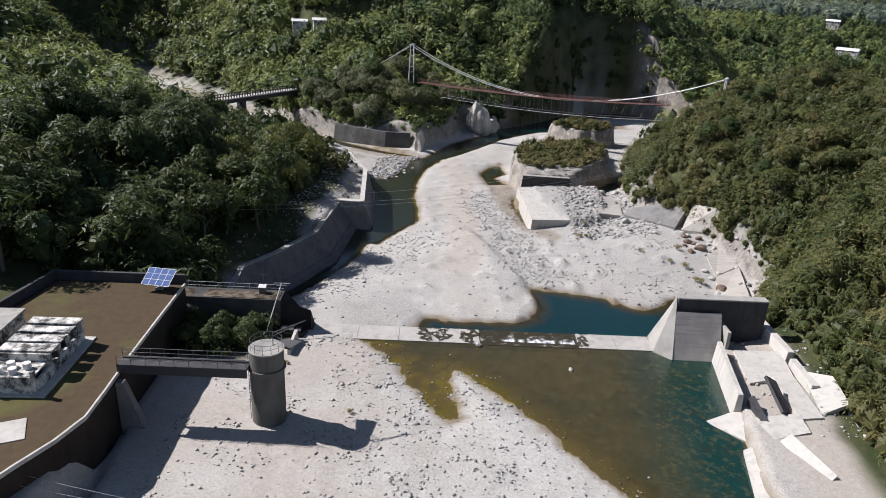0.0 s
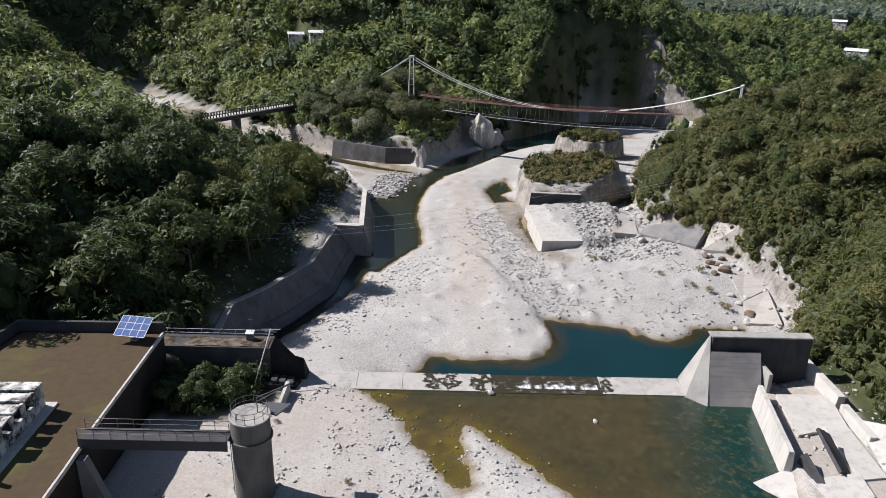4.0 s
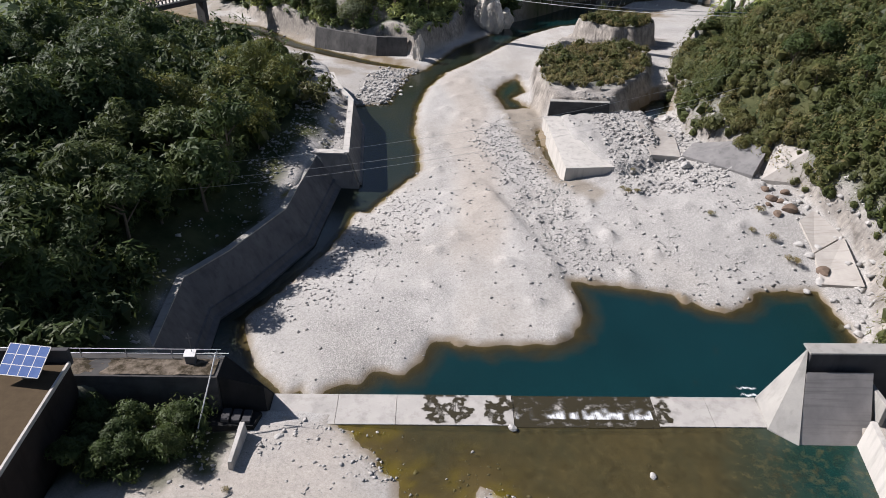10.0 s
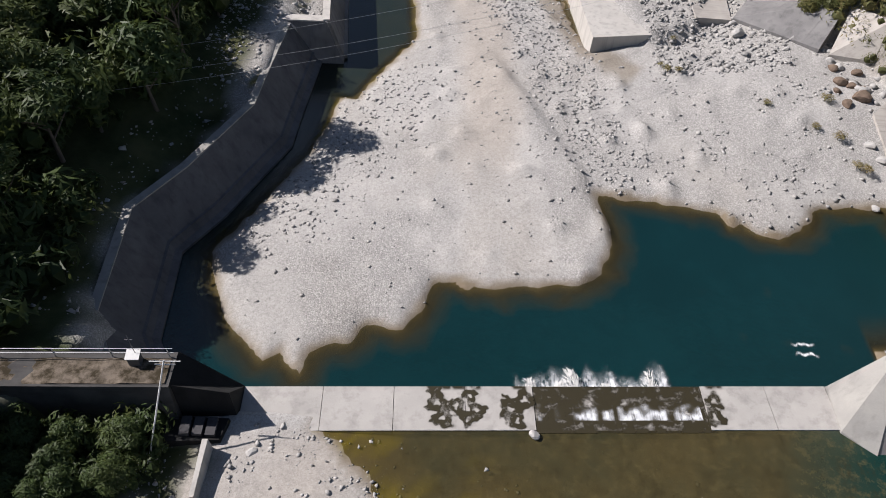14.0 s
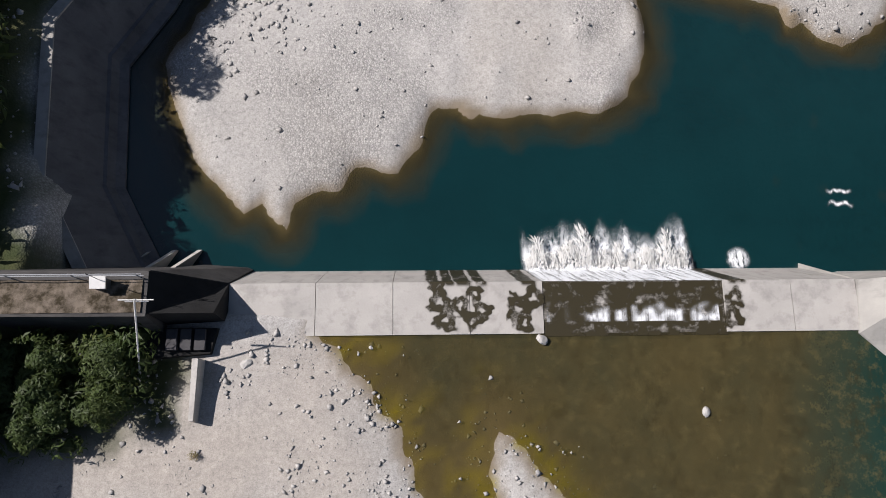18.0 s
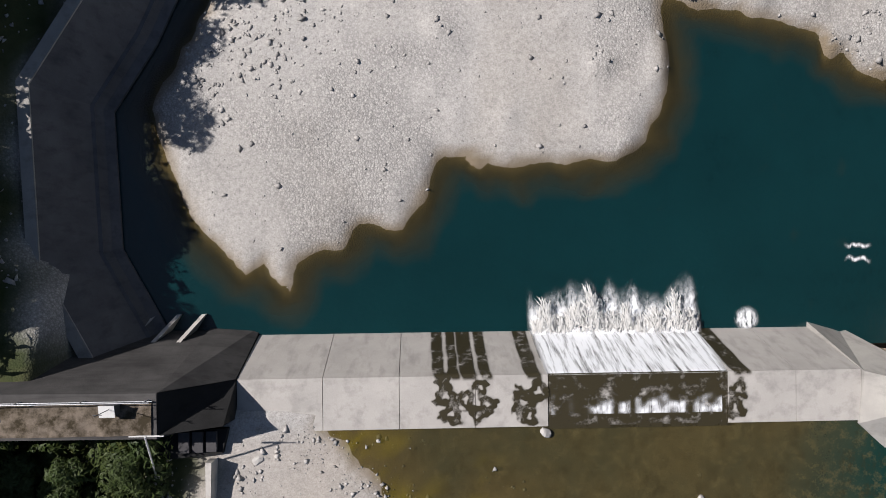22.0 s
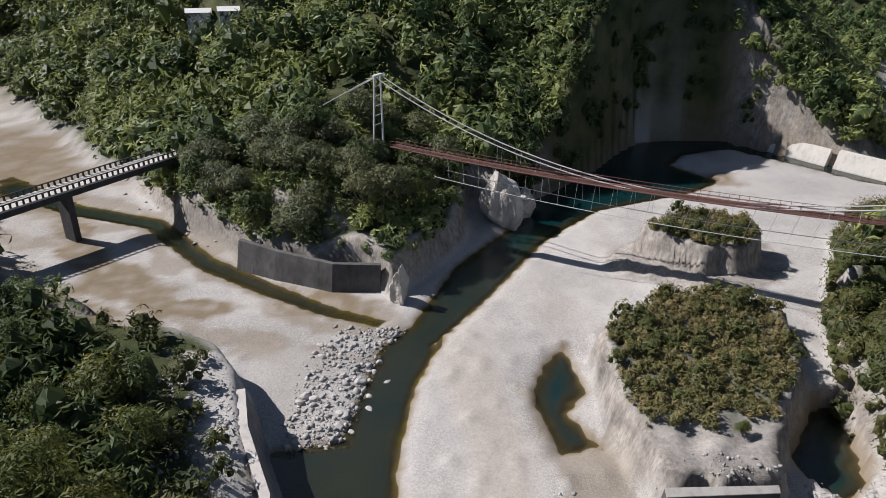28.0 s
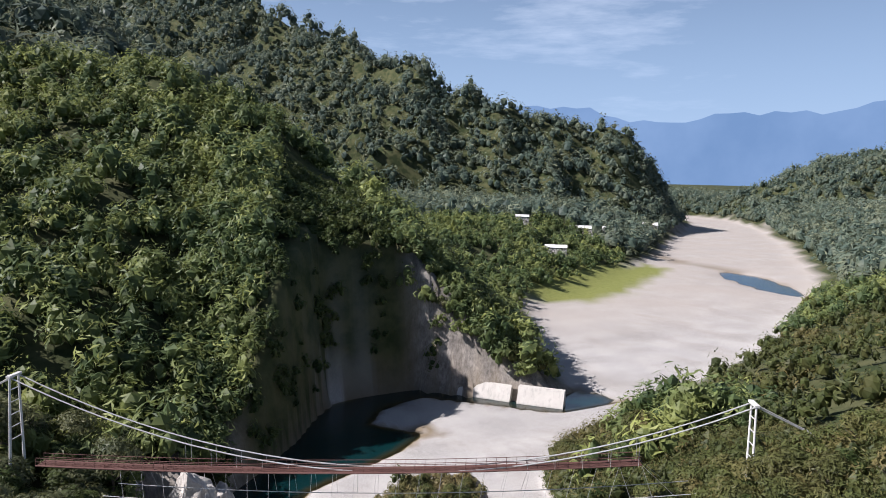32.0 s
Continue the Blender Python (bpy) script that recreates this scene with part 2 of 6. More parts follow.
M_LEAF = leaf_material("green_leaves", (0.02, 0.038, 0.012), (0.09, 0.132, 0.04), (0.10, 0.115, 0.03))
M_DRY = leaf_material("dry_scrub_leaves", (0.037, 0.052, 0.017), (0.14, 0.16, 0.047), (0.18, 0.142, 0.057))
M_SPRAY = leaf_material("feathery_leaves", (0.03, 0.05, 0.014), (0.125, 0.16, 0.042), (0.19, 0.18, 0.04))
M_SAGE = leaf_material("grey_green_leaves", (0.04, 0.055, 0.03), (0.14, 0.165, 0.085), (0.17, 0.17, 0.07))
M_STRAW = leaf_material("straw_leaves", (0.08, 0.08, 0.028), (0.25, 0.235, 0.095), (0.27, 0.20, 0.095))
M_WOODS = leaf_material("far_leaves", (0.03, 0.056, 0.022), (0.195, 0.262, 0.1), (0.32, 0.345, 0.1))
# Paler and bluer than the near leaves: distance haze put into the colour.
M_FAR = leaf_material("hazed_mountain_leaves", (0.042, 0.07, 0.058), (0.19, 0.25, 0.18), (0.24, 0.255, 0.15))
M_BARK = plain("bark", (0.16, 0.13, 0.10), 0.95, 0, 3)
M_STONE = Mat("river_stone", 0.95, 0.2)
M_STONE = M_STONE.done(M_STONE.mix(M_STONE.noise(0.9, 4), M_STONE.ramp(M_STONE.n.new("ShaderNodeNewGeometry").outputs["Random Per Island"], (0.0, (0.19, 0.186, 0.178)), (1.0, (0.51, 0.49, 0.46))), (0.31, 0.3, 0.285)))
M_METAL = plain("galvanised_steel", (0.55, 0.56, 0.57), 0.45, 0.6)
M_STEEL = plain("dark_weathered_steel", (0.17, 0.17, 0.175), 0.55, 0.5)
M_BROWN = plain("brown_stone", (0.24, 0.175, 0.13), 0.95, 0, 2.5, 0.6)
M_CABLE = plain("pale_cable", (0.62, 0.62, 0.60), 0.5, 0.3)
M_RUST = plain("red_oxide_paint", (0.17, 0.085, 0.07), 0.75)
M_DARK = plain("tarred_steel", (0.05, 0.05, 0.055), 0.6)
M_PAINT = plain("white_paint", (0.78, 0.77, 0.74), 0.5)


# ---- the lie of the land ----
def side(poly, X, Y):
    """Signed distance to a closed outline, below zero inside."""
    best, inside = np.full(X.shape, 1e18), np.zeros(X.shape, bool)
    for (ax, ay), (bx, by) in zip(poly, poly[1:] + poly[:1]):
        ex, ey = bx - ax, by - ay
        u = np.clip(((X - ax) * ex + (Y - ay) * ey) / (ex * ex + ey * ey), 0, 1)
        best = np.minimum(best, (X - ax - u * ex) ** 2 + (Y - ay - u * ey) ** 2)
        if ay != by:
            inside ^= ((ay > Y) != (by > Y)) & (X < ax + (Y - ay) / (by - ay) * ex)
    return np.where(inside, -1, 1) * np.sqrt(best)


def ridge(line, slope_w, slope_e, X, Y):
    """Height of a hill that falls off on both sides of a crest line."""
    best = np.full(X.shape, -1e9)
    for (ax, ay, az), (bx, by, bz) in zip(line, line[1:]):
        ex, ey = bx - ax, by - ay
        u = np.clip(((X - ax) * ex + (Y - ay) * ey) / (ex * ex + ey * ey), 0, 1)
        d = np.hypot(X - ax - u * ex, Y - ay - u * ey)
        s = np.where((X - ax) * ey - (Y - ay) * ex > 0, slope_e, slope_w)
        best = np.maximum(best, az + u * (bz - az) - s * d)
    return best


def step(a, b, v):
    t = np.clip((v - a) / (b - a), 0, 1)
    return t * t * (3 - 2 * t)


def waves(X, Y, size, seed=0):
    """Cheap smooth unevenness, about -1 to 1."""
    rng = np.random.RandomState(seed)
    out = 0
    for i in range(6):
        a, p, f = rng.rand() * 6.28, rng.rand() * 6.28, (0.7 + 0.9 * rng.rand()) / size
        out = out + np.sin(6.28 * f * (X * math.cos(a) + Y * math.sin(a)) + p + 1.3 * np.sin(6.28 * f * 0.7 * (Y * math.cos(a) - X * math.sin(a))))
    return out / 3.2


# the low river floor below the weir
FLOOR = [(-20.9, 86), (-24.4, 94.6), (-25, 105.6), (-21.6, 111), (-16, 123), (-15.6, 128.4), (-14.6, 142.6), (-11.1, 143.4), (-12.8, 167.7), (-17, 177.7),
         (-20, 188), (-24, 194), (-45, 206), (-62, 218), (-80, 236), (-125, 300), (-170, 350), (-140, 350), (-95, 300), (-62, 263), (-46.7, 243),
         (-28.4, 226), (-9.5, 220), (-4, 213.5), (1.4, 221.5), (8.8, 234), (11.3, 252), (17.6, 247), (26.4, 258), (45, 280), (62, 305), (83, 305),
         (97, 290), (112, 275)]
FLOOR += [(124, 281), (140, 312), (155, 346), (189, 392), (375, 505), (574, 664), (803, 850), (900, 1000), (960, 1000), (920, 880), (800, 740), (582, 540), (366, 365), (283, 330), (240, 303), (200, 285),
          (135, 262), (100, 243), (78, 235), (68.6, 219.6), (58, 203), (52, 188), (50, 175), (46.5, 160), (50, 150), (56, 138), (58, 128),
          (60, 118), (54, 104), (48, 96), (44, 90), (40, 86)]
UPPER = [(-28.9, -300), (-28.9, 40), (-27.6, 52), (-28.6, 60), (-28.9, 80), (-20, 84.5), (-12, 86), (33, 86), (38.4, 79.4), (34, 55), (36, 30), (40, -300)]
# open water below and above the weir
POND = [(-23, 81), (46, 80), (49, 94), (52, 103), (52, 113), (44, 112.9), (41.5, 110), (39.7, 108.5), (36, 108.6), (32.7, 111.8), (26, 113.6), (19.2, 115), (19.8, 110),
        (19.9, 107), (18, 103), (15.6, 101.4), (9, 101.2), (5.7, 101), (3, 102.1), (1.3, 101.8), (-1.7, 95.9), (-5.3, 96.5), (-6.9, 94.4), (-9.8, 94),
        (-11.3, 90.9), (-13.1, 93.2), (-14.8, 92.5), (-18.4, 96.3), (-20.8, 101.7), (-22.1, 106), (-18.6, 112), (-13.4, 123), (-12.6, 130), (-28, 130), (-30, 95)]
RIVER = [(-17, 124), (-12.6, 125), (-11.2, 133.5), (-9, 133), (-7.5, 136.5), (-5.7, 140.1), (-1.4, 148), (-1.8, 157), (-3, 166.2), (-2.5, 180), (-0.5, 191.8), (4, 204),
         (10.6, 214.4), (23.6, 236), (38, 252), (62, 264), (72, 272), (63, 283), (70, 292), (84, 297), (98, 283), (110, 270), (132, 270), (126, 284), (112, 285),
         (84, 312), (40, 290), (14, 262), (19, 243.4), (6.4, 226), (-1.4, 206), (-5.6, 200.4), (-9.1, 181), (-18, 179), (-18, 140)]
COVE = [(14.2, 189), (17, 196), (20.6, 200.5), (21.3, 190), (18, 185.5), (21, 179.5), (16, 178.6)]
SLOT = [(21.9, 168), (22.4, 160), (23.8, 145), (22, 148), (20.4, 161), (20.8, 167)]
# Water added here stands in for the shadow cast by the knoll.
KNOLL_SHADE = [(41, 176), (44, 168.5), (49, 173), (54, 187), (49, 186)]
FARBLUE = [(390, 447), (388, 423), (369, 391), (352, 368), (338, 366), (348, 398), (362, 427), (378, 446)]
CHAN = [(384, 442), (390, 458), (386, 486), (402, 530), (419, 563), (550, 676), (798, 870), (812, 860), (562, 666), (432, 556), (414, 524), (398, 484), (402, 456), (396, 440)]
BROWN = ([(-73, 250), (-61, 228), (-52, 216), (-41, 210), (-32, 206.5), (-28, 212), (-37, 214), (-47, 223), (-58, 234), (-66, 246)], [(-60, 216), (-52, 213), (-44.5, 208.4), (-31, 200.4), (-34, 197), (-52, 200)],
         [(-27, 220), (-11.5, 216.5), (-6.5, 213), (-8, 207.5), (-14, 207), (-23, 212.5)],
         [(-135, 310), (-95, 300), (-76, 272), (-68, 252), (-84, 244), (-125, 296)], [(59, 268), (64, 276), (73, 277), (75.5, 268.5), (63.4, 265.5)])
TRIB = [(-90, 262), (-70, 249), (-52, 242), (-38, 226), (-25, 216.5), (-14, 209.5), (-6, 206.5), (-5, 208), (-13, 212), (-24, 220), (-36, 229.5), (-50, 246), (-69, 254), (-95, 275)]
POOL = [(-7.8, 86), (-7.8, 81.8), (-4.4, 78.6), (-2.1, 75.1), (0.2, 70.2), (3.9, 64.1), (5.8, 65.0), (4.4, 72.2), (5.0, 75), (7, 73), (9.8, 69.9), (14.2, 63.8), (17.5, 58.4), (20.8, 53.5), (30, 36), (44, 36), (44, 86)]
RIDGES = [
    ([(20, 254, 8), (34, 280, 22), (46, 310, 30), (60, 345, 42), (72, 380, 58), (60, 410, 76), (30, 432, 90), (18, 480, 108), (17, 560, 132), (0, 700, 185), (-80, 900, 255)], 0.42, 2.4),
    ([(120, 1700, 425), (230, 1400, 375), (330, 1150, 272), (398, 930, 190), (480, 850, 156), (580, 790, 124), (700, 742, 98), (800, 728, 58)], 0.85, 0.85),
    ([(1900, 800, 260), (1500, 790, 190), (1128, 773, 120), (960, 740, 60), (880, 745, 10)], 0.42, 0.42),
    ([(78, 150, 16), (84, 186, 18), (120, 165, 18), (300, 200, 26), (560, 380, 34)], 0.3, 0.3),
    ([(-400, 250, 90), (-330, 400, 130), (-300, 700, 210)], 0.4, 0.4),
]


def water_level(Y):
    return -2.6 - 0.9 * step(185, 225, Y) - 1.6 * step(240, 275, Y) - 3 * step(330, 900, Y)


def behind_crest(X, Y, gap=0.0):
    """Above zero on the gorge side of the near hill's crest."""
    out = np.full(np.shape(X), -1e9)
    for (ax, ay, _), (bx, by, _) in zip(RIDGES[0][0][:4], RIDGES[0][0][1:5]):
        ex, ey = bx - ax, by - ay
        u = ((X - ax) * ex + (Y - ay) * ey) / (ex * ex + ey * ey)
        out = np.where((u >= -0.05) & (u <= 1.05), ((X - ax) * ey - (Y - ay) * ex) / math.hypot(ex, ey), out)
    return out - gap


def land(X, Y):
    """The height of the ground and its masks."""
    X, Y = np.asarray(X, float), np.asarray(Y, float)
    zw = water_level(Y)
    floor, upper = side(FLOOR, X, Y), side(UPPER, X, Y)
    wet = np.minimum.reduce([side(p, X, Y) for p in (POND, RIVER, COVE, SLOT, KNOLL_SHADE, FARBLUE, TRIB)])
    wet = wet + 0.25 * waves(X, Y, 3.5, 3)
    delta = step(2, -6, X) * step(194, 200, Y) * step(10, 0, floor)
    bar = (0.28 - 0.1 * delta) * np.clip(wet, 0, 2) ** 0.8 + 0.035 * np.clip(wet - 0.25 * waves(X, Y, 3.5, 3), 0, 30)
    bar = bar + 0.012 * waves(X, Y, 24, 5) * step(1, 6, wet)
    scarp = (X - 19.3) * 0.943 + (Y - 114.5) * 0.333
    bar = bar + 0.45 * step(0.4, -0.4, scarp) * step(-9, -1, scarp) * step(113, 118, Y) * step(150, 136, Y)
    right = step(26, 52, X) * step(112, 130, Y) * (1 - step(205, 240, Y))
    bar = bar + 2.6 * right + 0.9 * step(11, 3, np.hypot(X - 28, Y - 141)) * step(0.5, 3, wet)
    low = zw + np.where(wet > 0, bar, np.maximum(0.62 * wet, -2.2 + 1.25 * step(112, 135, Y) * step(245, 225, Y) * step(12, 8, X - 0.4 * np.clip(Y - 200, 0, 60))))
    # ground above the river floor
    d = np.clip(floor, 0, None)
    leftwall = (X < 0) & (Y < 196)
    cliff = (Y > 205) & (X < 115)
    rim = np.where(X > 70, 4.6, (6.0 + 2.0 * waves(X, Y, 30, 51)) * (0.25 + 0.75 * step(-60, -38, X)))
    wall = np.where(leftwall, 5.6 * step(0.6, 4.4 - 1.7 * step(140, 143, Y), d), np.where(cliff, rim * step(0, 2.6, d), 2.2 * step(0, 2.6, d + 0.6 * waves(X, Y, 7, 52))))
    slope = np.where(leftwall, 0.10, np.where(cliff, 0.2, 0.34))
    rise = wall + slope * np.minimum(np.clip(d - 5, 0, None), 70) + 0.03 * np.clip(d - 75, 0, 400)
    # the steep wooded right bank
    hang = 2.2 * step(0, 2.6, d + 0.6 * waves(X, Y, 7, 52)) + (1.25 + 0.12 * waves(X, Y, 25, 8)) * np.clip(d - 0.8, 0, 11) + 0.45 * np.clip(d - 11.8, 0, 26)
    rise = np.where((X > 38) & (Y < 240), np.maximum(rise, hang * step(208, 168, Y)), rise)
    # the left bank wood climbs behind its rubble shoulder
    rise = rise + np.where(leftwall, 0.2 * np.clip(d - 13, 0, 22) * step(175, 140, Y), 0)
    z = low + rise + (0.5 * waves(X, Y, 23, 9) + 0.25 * waves(X, Y, 8, 10)) * step(6, 16, d)
    # the reach above the weir
    pool = side(POOL, X, Y) + 0.3 * waves(X, Y, 4, 13)
    up = 4.4 + np.where(pool > 0, 0.05 + 0.12 * np.clip(pool, 0, 3) + 0.02 * pool, np.maximum(0.12 * pool, -0.55) - 1.6 * step(13, 0, 37 - 0.13 * (79 - Y) - X) * step(-1, -4, pool)) + 0.05 * waves(X, Y, 4, 14)
    u = np.clip(upper, 0, None)
    upbank = np.where(X > 0, 4.4 + 1.4 * step(0, 1.0, u) + 0.95 * np.clip(u - 13, 0, 13) + 0.3 * np.clip(u - 26, 0, 50), 4.4 + 4.2 * step(0.3, 2, u) + 0.12 * np.clip(u - 12, 0, 120))
    z_up = np.where(upper < 0, up, upbank)
    mixed = step(83.2, 84.2, Y + 0 * X)
    side_bank = (np.abs(X - 8) > 34)
    soft = step(78, 100, Y + 0 * X)
    z = np.where(side_bank, z_up * (1 - soft) + z * soft, z_up * (1 - mixed) + z * mixed)
    hills = np.full(X.shape, -1e9)
    for line, w, e in RIDGES:
        hills = np.maximum(hills, ridge(line, w, e, X, Y))
    hills = hills + (4 * waves(X, Y, 60, 20) + 9 * waves(X, Y, 190, 21) - 9 * np.abs(waves(X, Y, 75, 23)) * step(470, 380, Y) * step(15, -20, X) * step(-110, -60, X) - 26 * np.abs(waves(X, Y, 150, 22)) * step(420, 620, Y + 0.3 * X)) * step(10, 60, d)
    up_zone = step(60, 110, Y + 0 * X)
    gorge = step(20, 45, X) * step(120, 84, X) * step(240, 262, Y)
    off = (step(0, 70, d) * (1 - gorge) + step(0.3, 7, d) * gorge) * up_zone
    z = np.where(hills > z, z + (hills - z) * off, z)
    heap = side([(25.2, 164), (26.5, 156), (29.5, 148), (32, 144.8), (38, 147), (41, 156), (41, 167), (30, 166)], X, Y) + 0.4 * waves(X, Y, 6, 35)
    z = np.where(heap < 4, np.maximum(z, 1.0 + 0.9 * step(146, 158, Y) - 3.0 * step(-0.8, 4.0, heap) + 0.2 * waves(X, Y, 3, 36)), z)
    # small mesas left standing in the river floor
    for poly, top in ((KNOLL, 3.6), (MESA, 5.0)):
        k = side(poly, X, Y) + 0.5 * waves(X, Y, 5, 31)
        z = np.maximum(z, np.where(k < 2.5, z + (top - z) * step(1.0, -0.4, k) + 0.5 * waves(X, Y, 6, 33) * step(0, -3, k), z))
    k = side(MESA, X, Y) + 0.6 * waves(X, Y, 5, 31)
    skirt = step(56, 50, X) * step(232, 228, Y)
    z = np.where((k < 7) & (skirt > 0), np.maximum(z, z + (0.6 - z) * step(6.8, 0.6, k) * skirt + 0.25 * waves(X, Y, 3, 37) * step(6, 3, k) * skirt), z)
    return z, dict(floor=floor, upper=upper, wet=wet, pool=pool, right=right)


KNOLL = [(22.5, 181), (24, 196), (35, 205.5), (44, 206), (51, 200), (47, 186), (41, 178), (36, 169), (25, 168.5)]
MESA = [(37.6, 223.5), (38.5, 226.5), (47.5, 232), (58.8, 229), (57.5, 222), (52.6, 216.8), (46, 216.6)]


def axis(lo, hi, fine, start, end):
    """Grid lines: even and fine between lo and hi, wider and wider outside."""
    mid = list(np.arange(lo, hi + fine / 2, fine))
    w, v = fine, mid[-1]
    while v < end:
        w = w * 1.08 if v > 900 else min(w * 1.08, 9.0)
        v += w
        mid.append(v)
    w, v, low = fine, lo, []
    while v > start:
        w *= 1.08
        v -= w
        low.append(v)
    return np.array(low[::-1] + mid)


def sheet(name, xs, ys, keep, height, material, masks):
    """A grid mesh over the plan; keep picks its faces."""
    X, Y = np.meshgrid(xs, ys)
    Z = height
    nx, ny = len(xs), len(ys)
    i = np.arange(nx * ny).reshape(ny, nx)
    quads = np.stack([i[:-1, :-1], i[:-1, 1:], i[1:, 1:], i[1:, :-1]], -1).reshape(-1, 4)
    if keep is not None:
        k = keep.ravel()
        quads = quads[k[quads].any(1)]
    used = np.unique(quads)
    back = np.full(nx * ny, -1)
    back[used] = np.arange(len(used))
    me = bpy.data.meshes.new(name)
    me.vertices.add(len(used))
    me.vertices.foreach_set("co", np.stack([X.ravel(), Y.ravel(), Z.ravel()], -1)[used].ravel())
    me.loops.add(quads.size)
    me.loops.foreach_set("vertex_index", back[quads].ravel())
    me.polygons.add(len(quads))
    me.polygons.foreach_set("loop_start", np.arange(0, quads.size, 4))
    me.polygons.foreach_set("use_smooth", np.ones(len(quads), bool))
    me.update(calc_edges=True)
    for key, v in masks.items():
        a = me.attributes.new(key, "FLOAT", "POINT")
        a.data.foreach_set("value", np.ascontiguousarray(np.clip(v, 0, 1).ravel()[used], np.float32))
    me.materials.append(material)
    return new(name, me)


gx, gy = axis(-58, 66, 0.7, -4800, 4800), axis(40, 252, 0.7, -1500, 4800)
GX, GY = np.meshgrid(gx, gy)
GZ, info = land(GX, GY)
fl, up, wt, pl = info["floor"], info["upper"], info["wet"], info["pool"]
inland = np.where(GY > 86, np.clip(np.where((GX < 0) & (GY < 190), fl - 1.5 - 2.4 * step(112, 128, GY), fl), 0, None), np.where(GX > 0, np.clip(up - 7, 0, None), np.clip(up, 0, None)))
steep = np.hypot(*np.gradient(GZ, gy, gx))
cob = 0.45 + 0.5 * waves(GX, GY, 26, 41) + 0.25 * waves(GX, GY, 7, 42)
cob = cob - 0.5 * step(5.5, 2, np.abs(GX - 8 + 0.02 * (GY - 150)))
cob = np.where((GX > 14) & (GY > 104) & (GY < 175), cob + 0.35, cob)
cob = np.where(GY < 83, -0.1 + 0.5 * step(0.1, 0.8, waves(GX, GY, 9, 73)) * step(-12, -6, GX), cob - 0.12)
wetness = np.where(GY > 84, step(1.1, -0.1, wt), step(0.9, -0.1, pl) * step(0.8, 0.2, up))
trib = side(TRIB, GX, GY)
damp = step(2, -4, GX) * step(194, 200, GY) * step(-0.1, 0.7, np.sin(trib * 0.62 + 1.6 * waves(GX, GY, 22, 47)) + 0.5 * waves(GX, GY, 9, 50)) * step(3, 0, fl)
mud = np.maximum.reduce([step(2.2, -1.0, side(p, GX, GY) + 1.6 * waves(GX, GY, 12, 58) + 0.5 * waves(GX, GY, 3, 54)) for p in BROWN])
damp = np.maximum(0.55 * damp, mud * (0.95 + 0.3 * waves(GX, GY, 5, 59)))
bed = step(6, -5, side(CHAN, GX, GY) + 4 * waves(GX, GY, 30, 60))
tan = step(5.5, 1.5, np.minimum(np.abs(GX - 8 + 0.02 * (GY - 150) + 1.5 * waves(0 * GX, GY, 40, 53)), 50)) * step(112, 125, GY) * step(215, 190, GY)
silt = step(83, 80, GY) * step(1, -9, GX + 3 * waves(GX, GY, 9, 75)) * (0.75 + 0.3 * waves(GX, GY, 14, 76))
terrace = step(36, 40, GX) * step(88, 84, GY)
valley = step(300, 380, GY) * (0.8 + 0.25 * waves(GX, GY, 60, 80))
tan = np.maximum.reduce([tan, silt, terrace, valley])
east = step(1.0, -0.8, side([(12.5, 192), (15, 176), (17.5, 158), (21, 143), (26, 135), (29, 138), (24.5, 144), (22, 168), (24, 181), (16, 180)], GX, GY) + 0.5 * waves(GX, GY, 5, 49))
wetness = wetness * np.where((GX < -8) & (GY < 190) & (GY > 86), step(1.2, 0.3, fl), 1)
wetness = np.maximum(wetness, np.maximum(np.maximum(damp, 0.75 * bed), 0.6 * east))
knoll = np.minimum(side(KNOLL, GX, GY), side(MESA, GX, GY))
soil = np.maximum(step(1.6, 4.5, inland + 0.8 * waves(GX, GY, 9, 43)), 0.75 * step(-0.4, -2, knoll) * step(174, 179, GY + 1.5 * waves(GX, GY, 6, 84)))
# Dark soil under the yard bushes, also standing in for the structures' shadows.
yard = step(1.5, -1.5, side([(-34, 73.5), (-24, 74), (-16.5, 76), (-15.5, 81), (-34, 84)], GX, GY) + 0.8 * waves(GX, GY, 4, 48))
soil = np.maximum(soil, yard)
# Gorge cliff takes the dark soil colour, so its deep shade is painted in.
gorge_shade = step(22, 34, GX) * step(90, 82, GX) * step(250, 262, GY) * step(345, 325, GY)
soil = np.maximum(soil, gorge_shade * step(0.3, 1.2, fl) * (0.95 + 0.15 * waves(GX, GY, 9, 83)))
mesa = side(MESA, GX, GY) + 0.6 * waves(GX, GY, 5, 31)
rocky = (1 - 0.97 * gorge_shade) * np.clip(step(0.45, 0.9, steep) * step(0.1, 1.0, np.clip(fl, 0, None)) * step(16, 9, fl) * np.where((GX < 0) & (GY < 196), 0, np.where((GX > 38) & (GY < 215), step(3.2, 1.2, fl), 1)) + step(1.5, 0.2, np.abs(knoll)) + 0.7 * step(0, -1, knoll) * step(179, 174, GY) + 0.85 * step(6.6, 4.5, mesa) * step(-1.6, -0.6, mesa), 0, 1)
meadow = step(3, -6, side([(186, 400), (221, 438), (284, 472), (362, 490), (357, 468), (264, 404), (222, 388), (200, 394)], GX, GY) + 3 * waves(GX, GY, 20, 44))
shore = np.where(GY < 84, pl, np.where((GX < 3) & (GY > 125), wt, 9.0))
slime = step(1.0, 0.1, np.abs(shore + 0.7)) * step(-0.1, 0.7, waves(GX, GY, 6, 45) + 0.5 * waves(GX, GY, 1.7, 46)) * step(20, 8, GX)
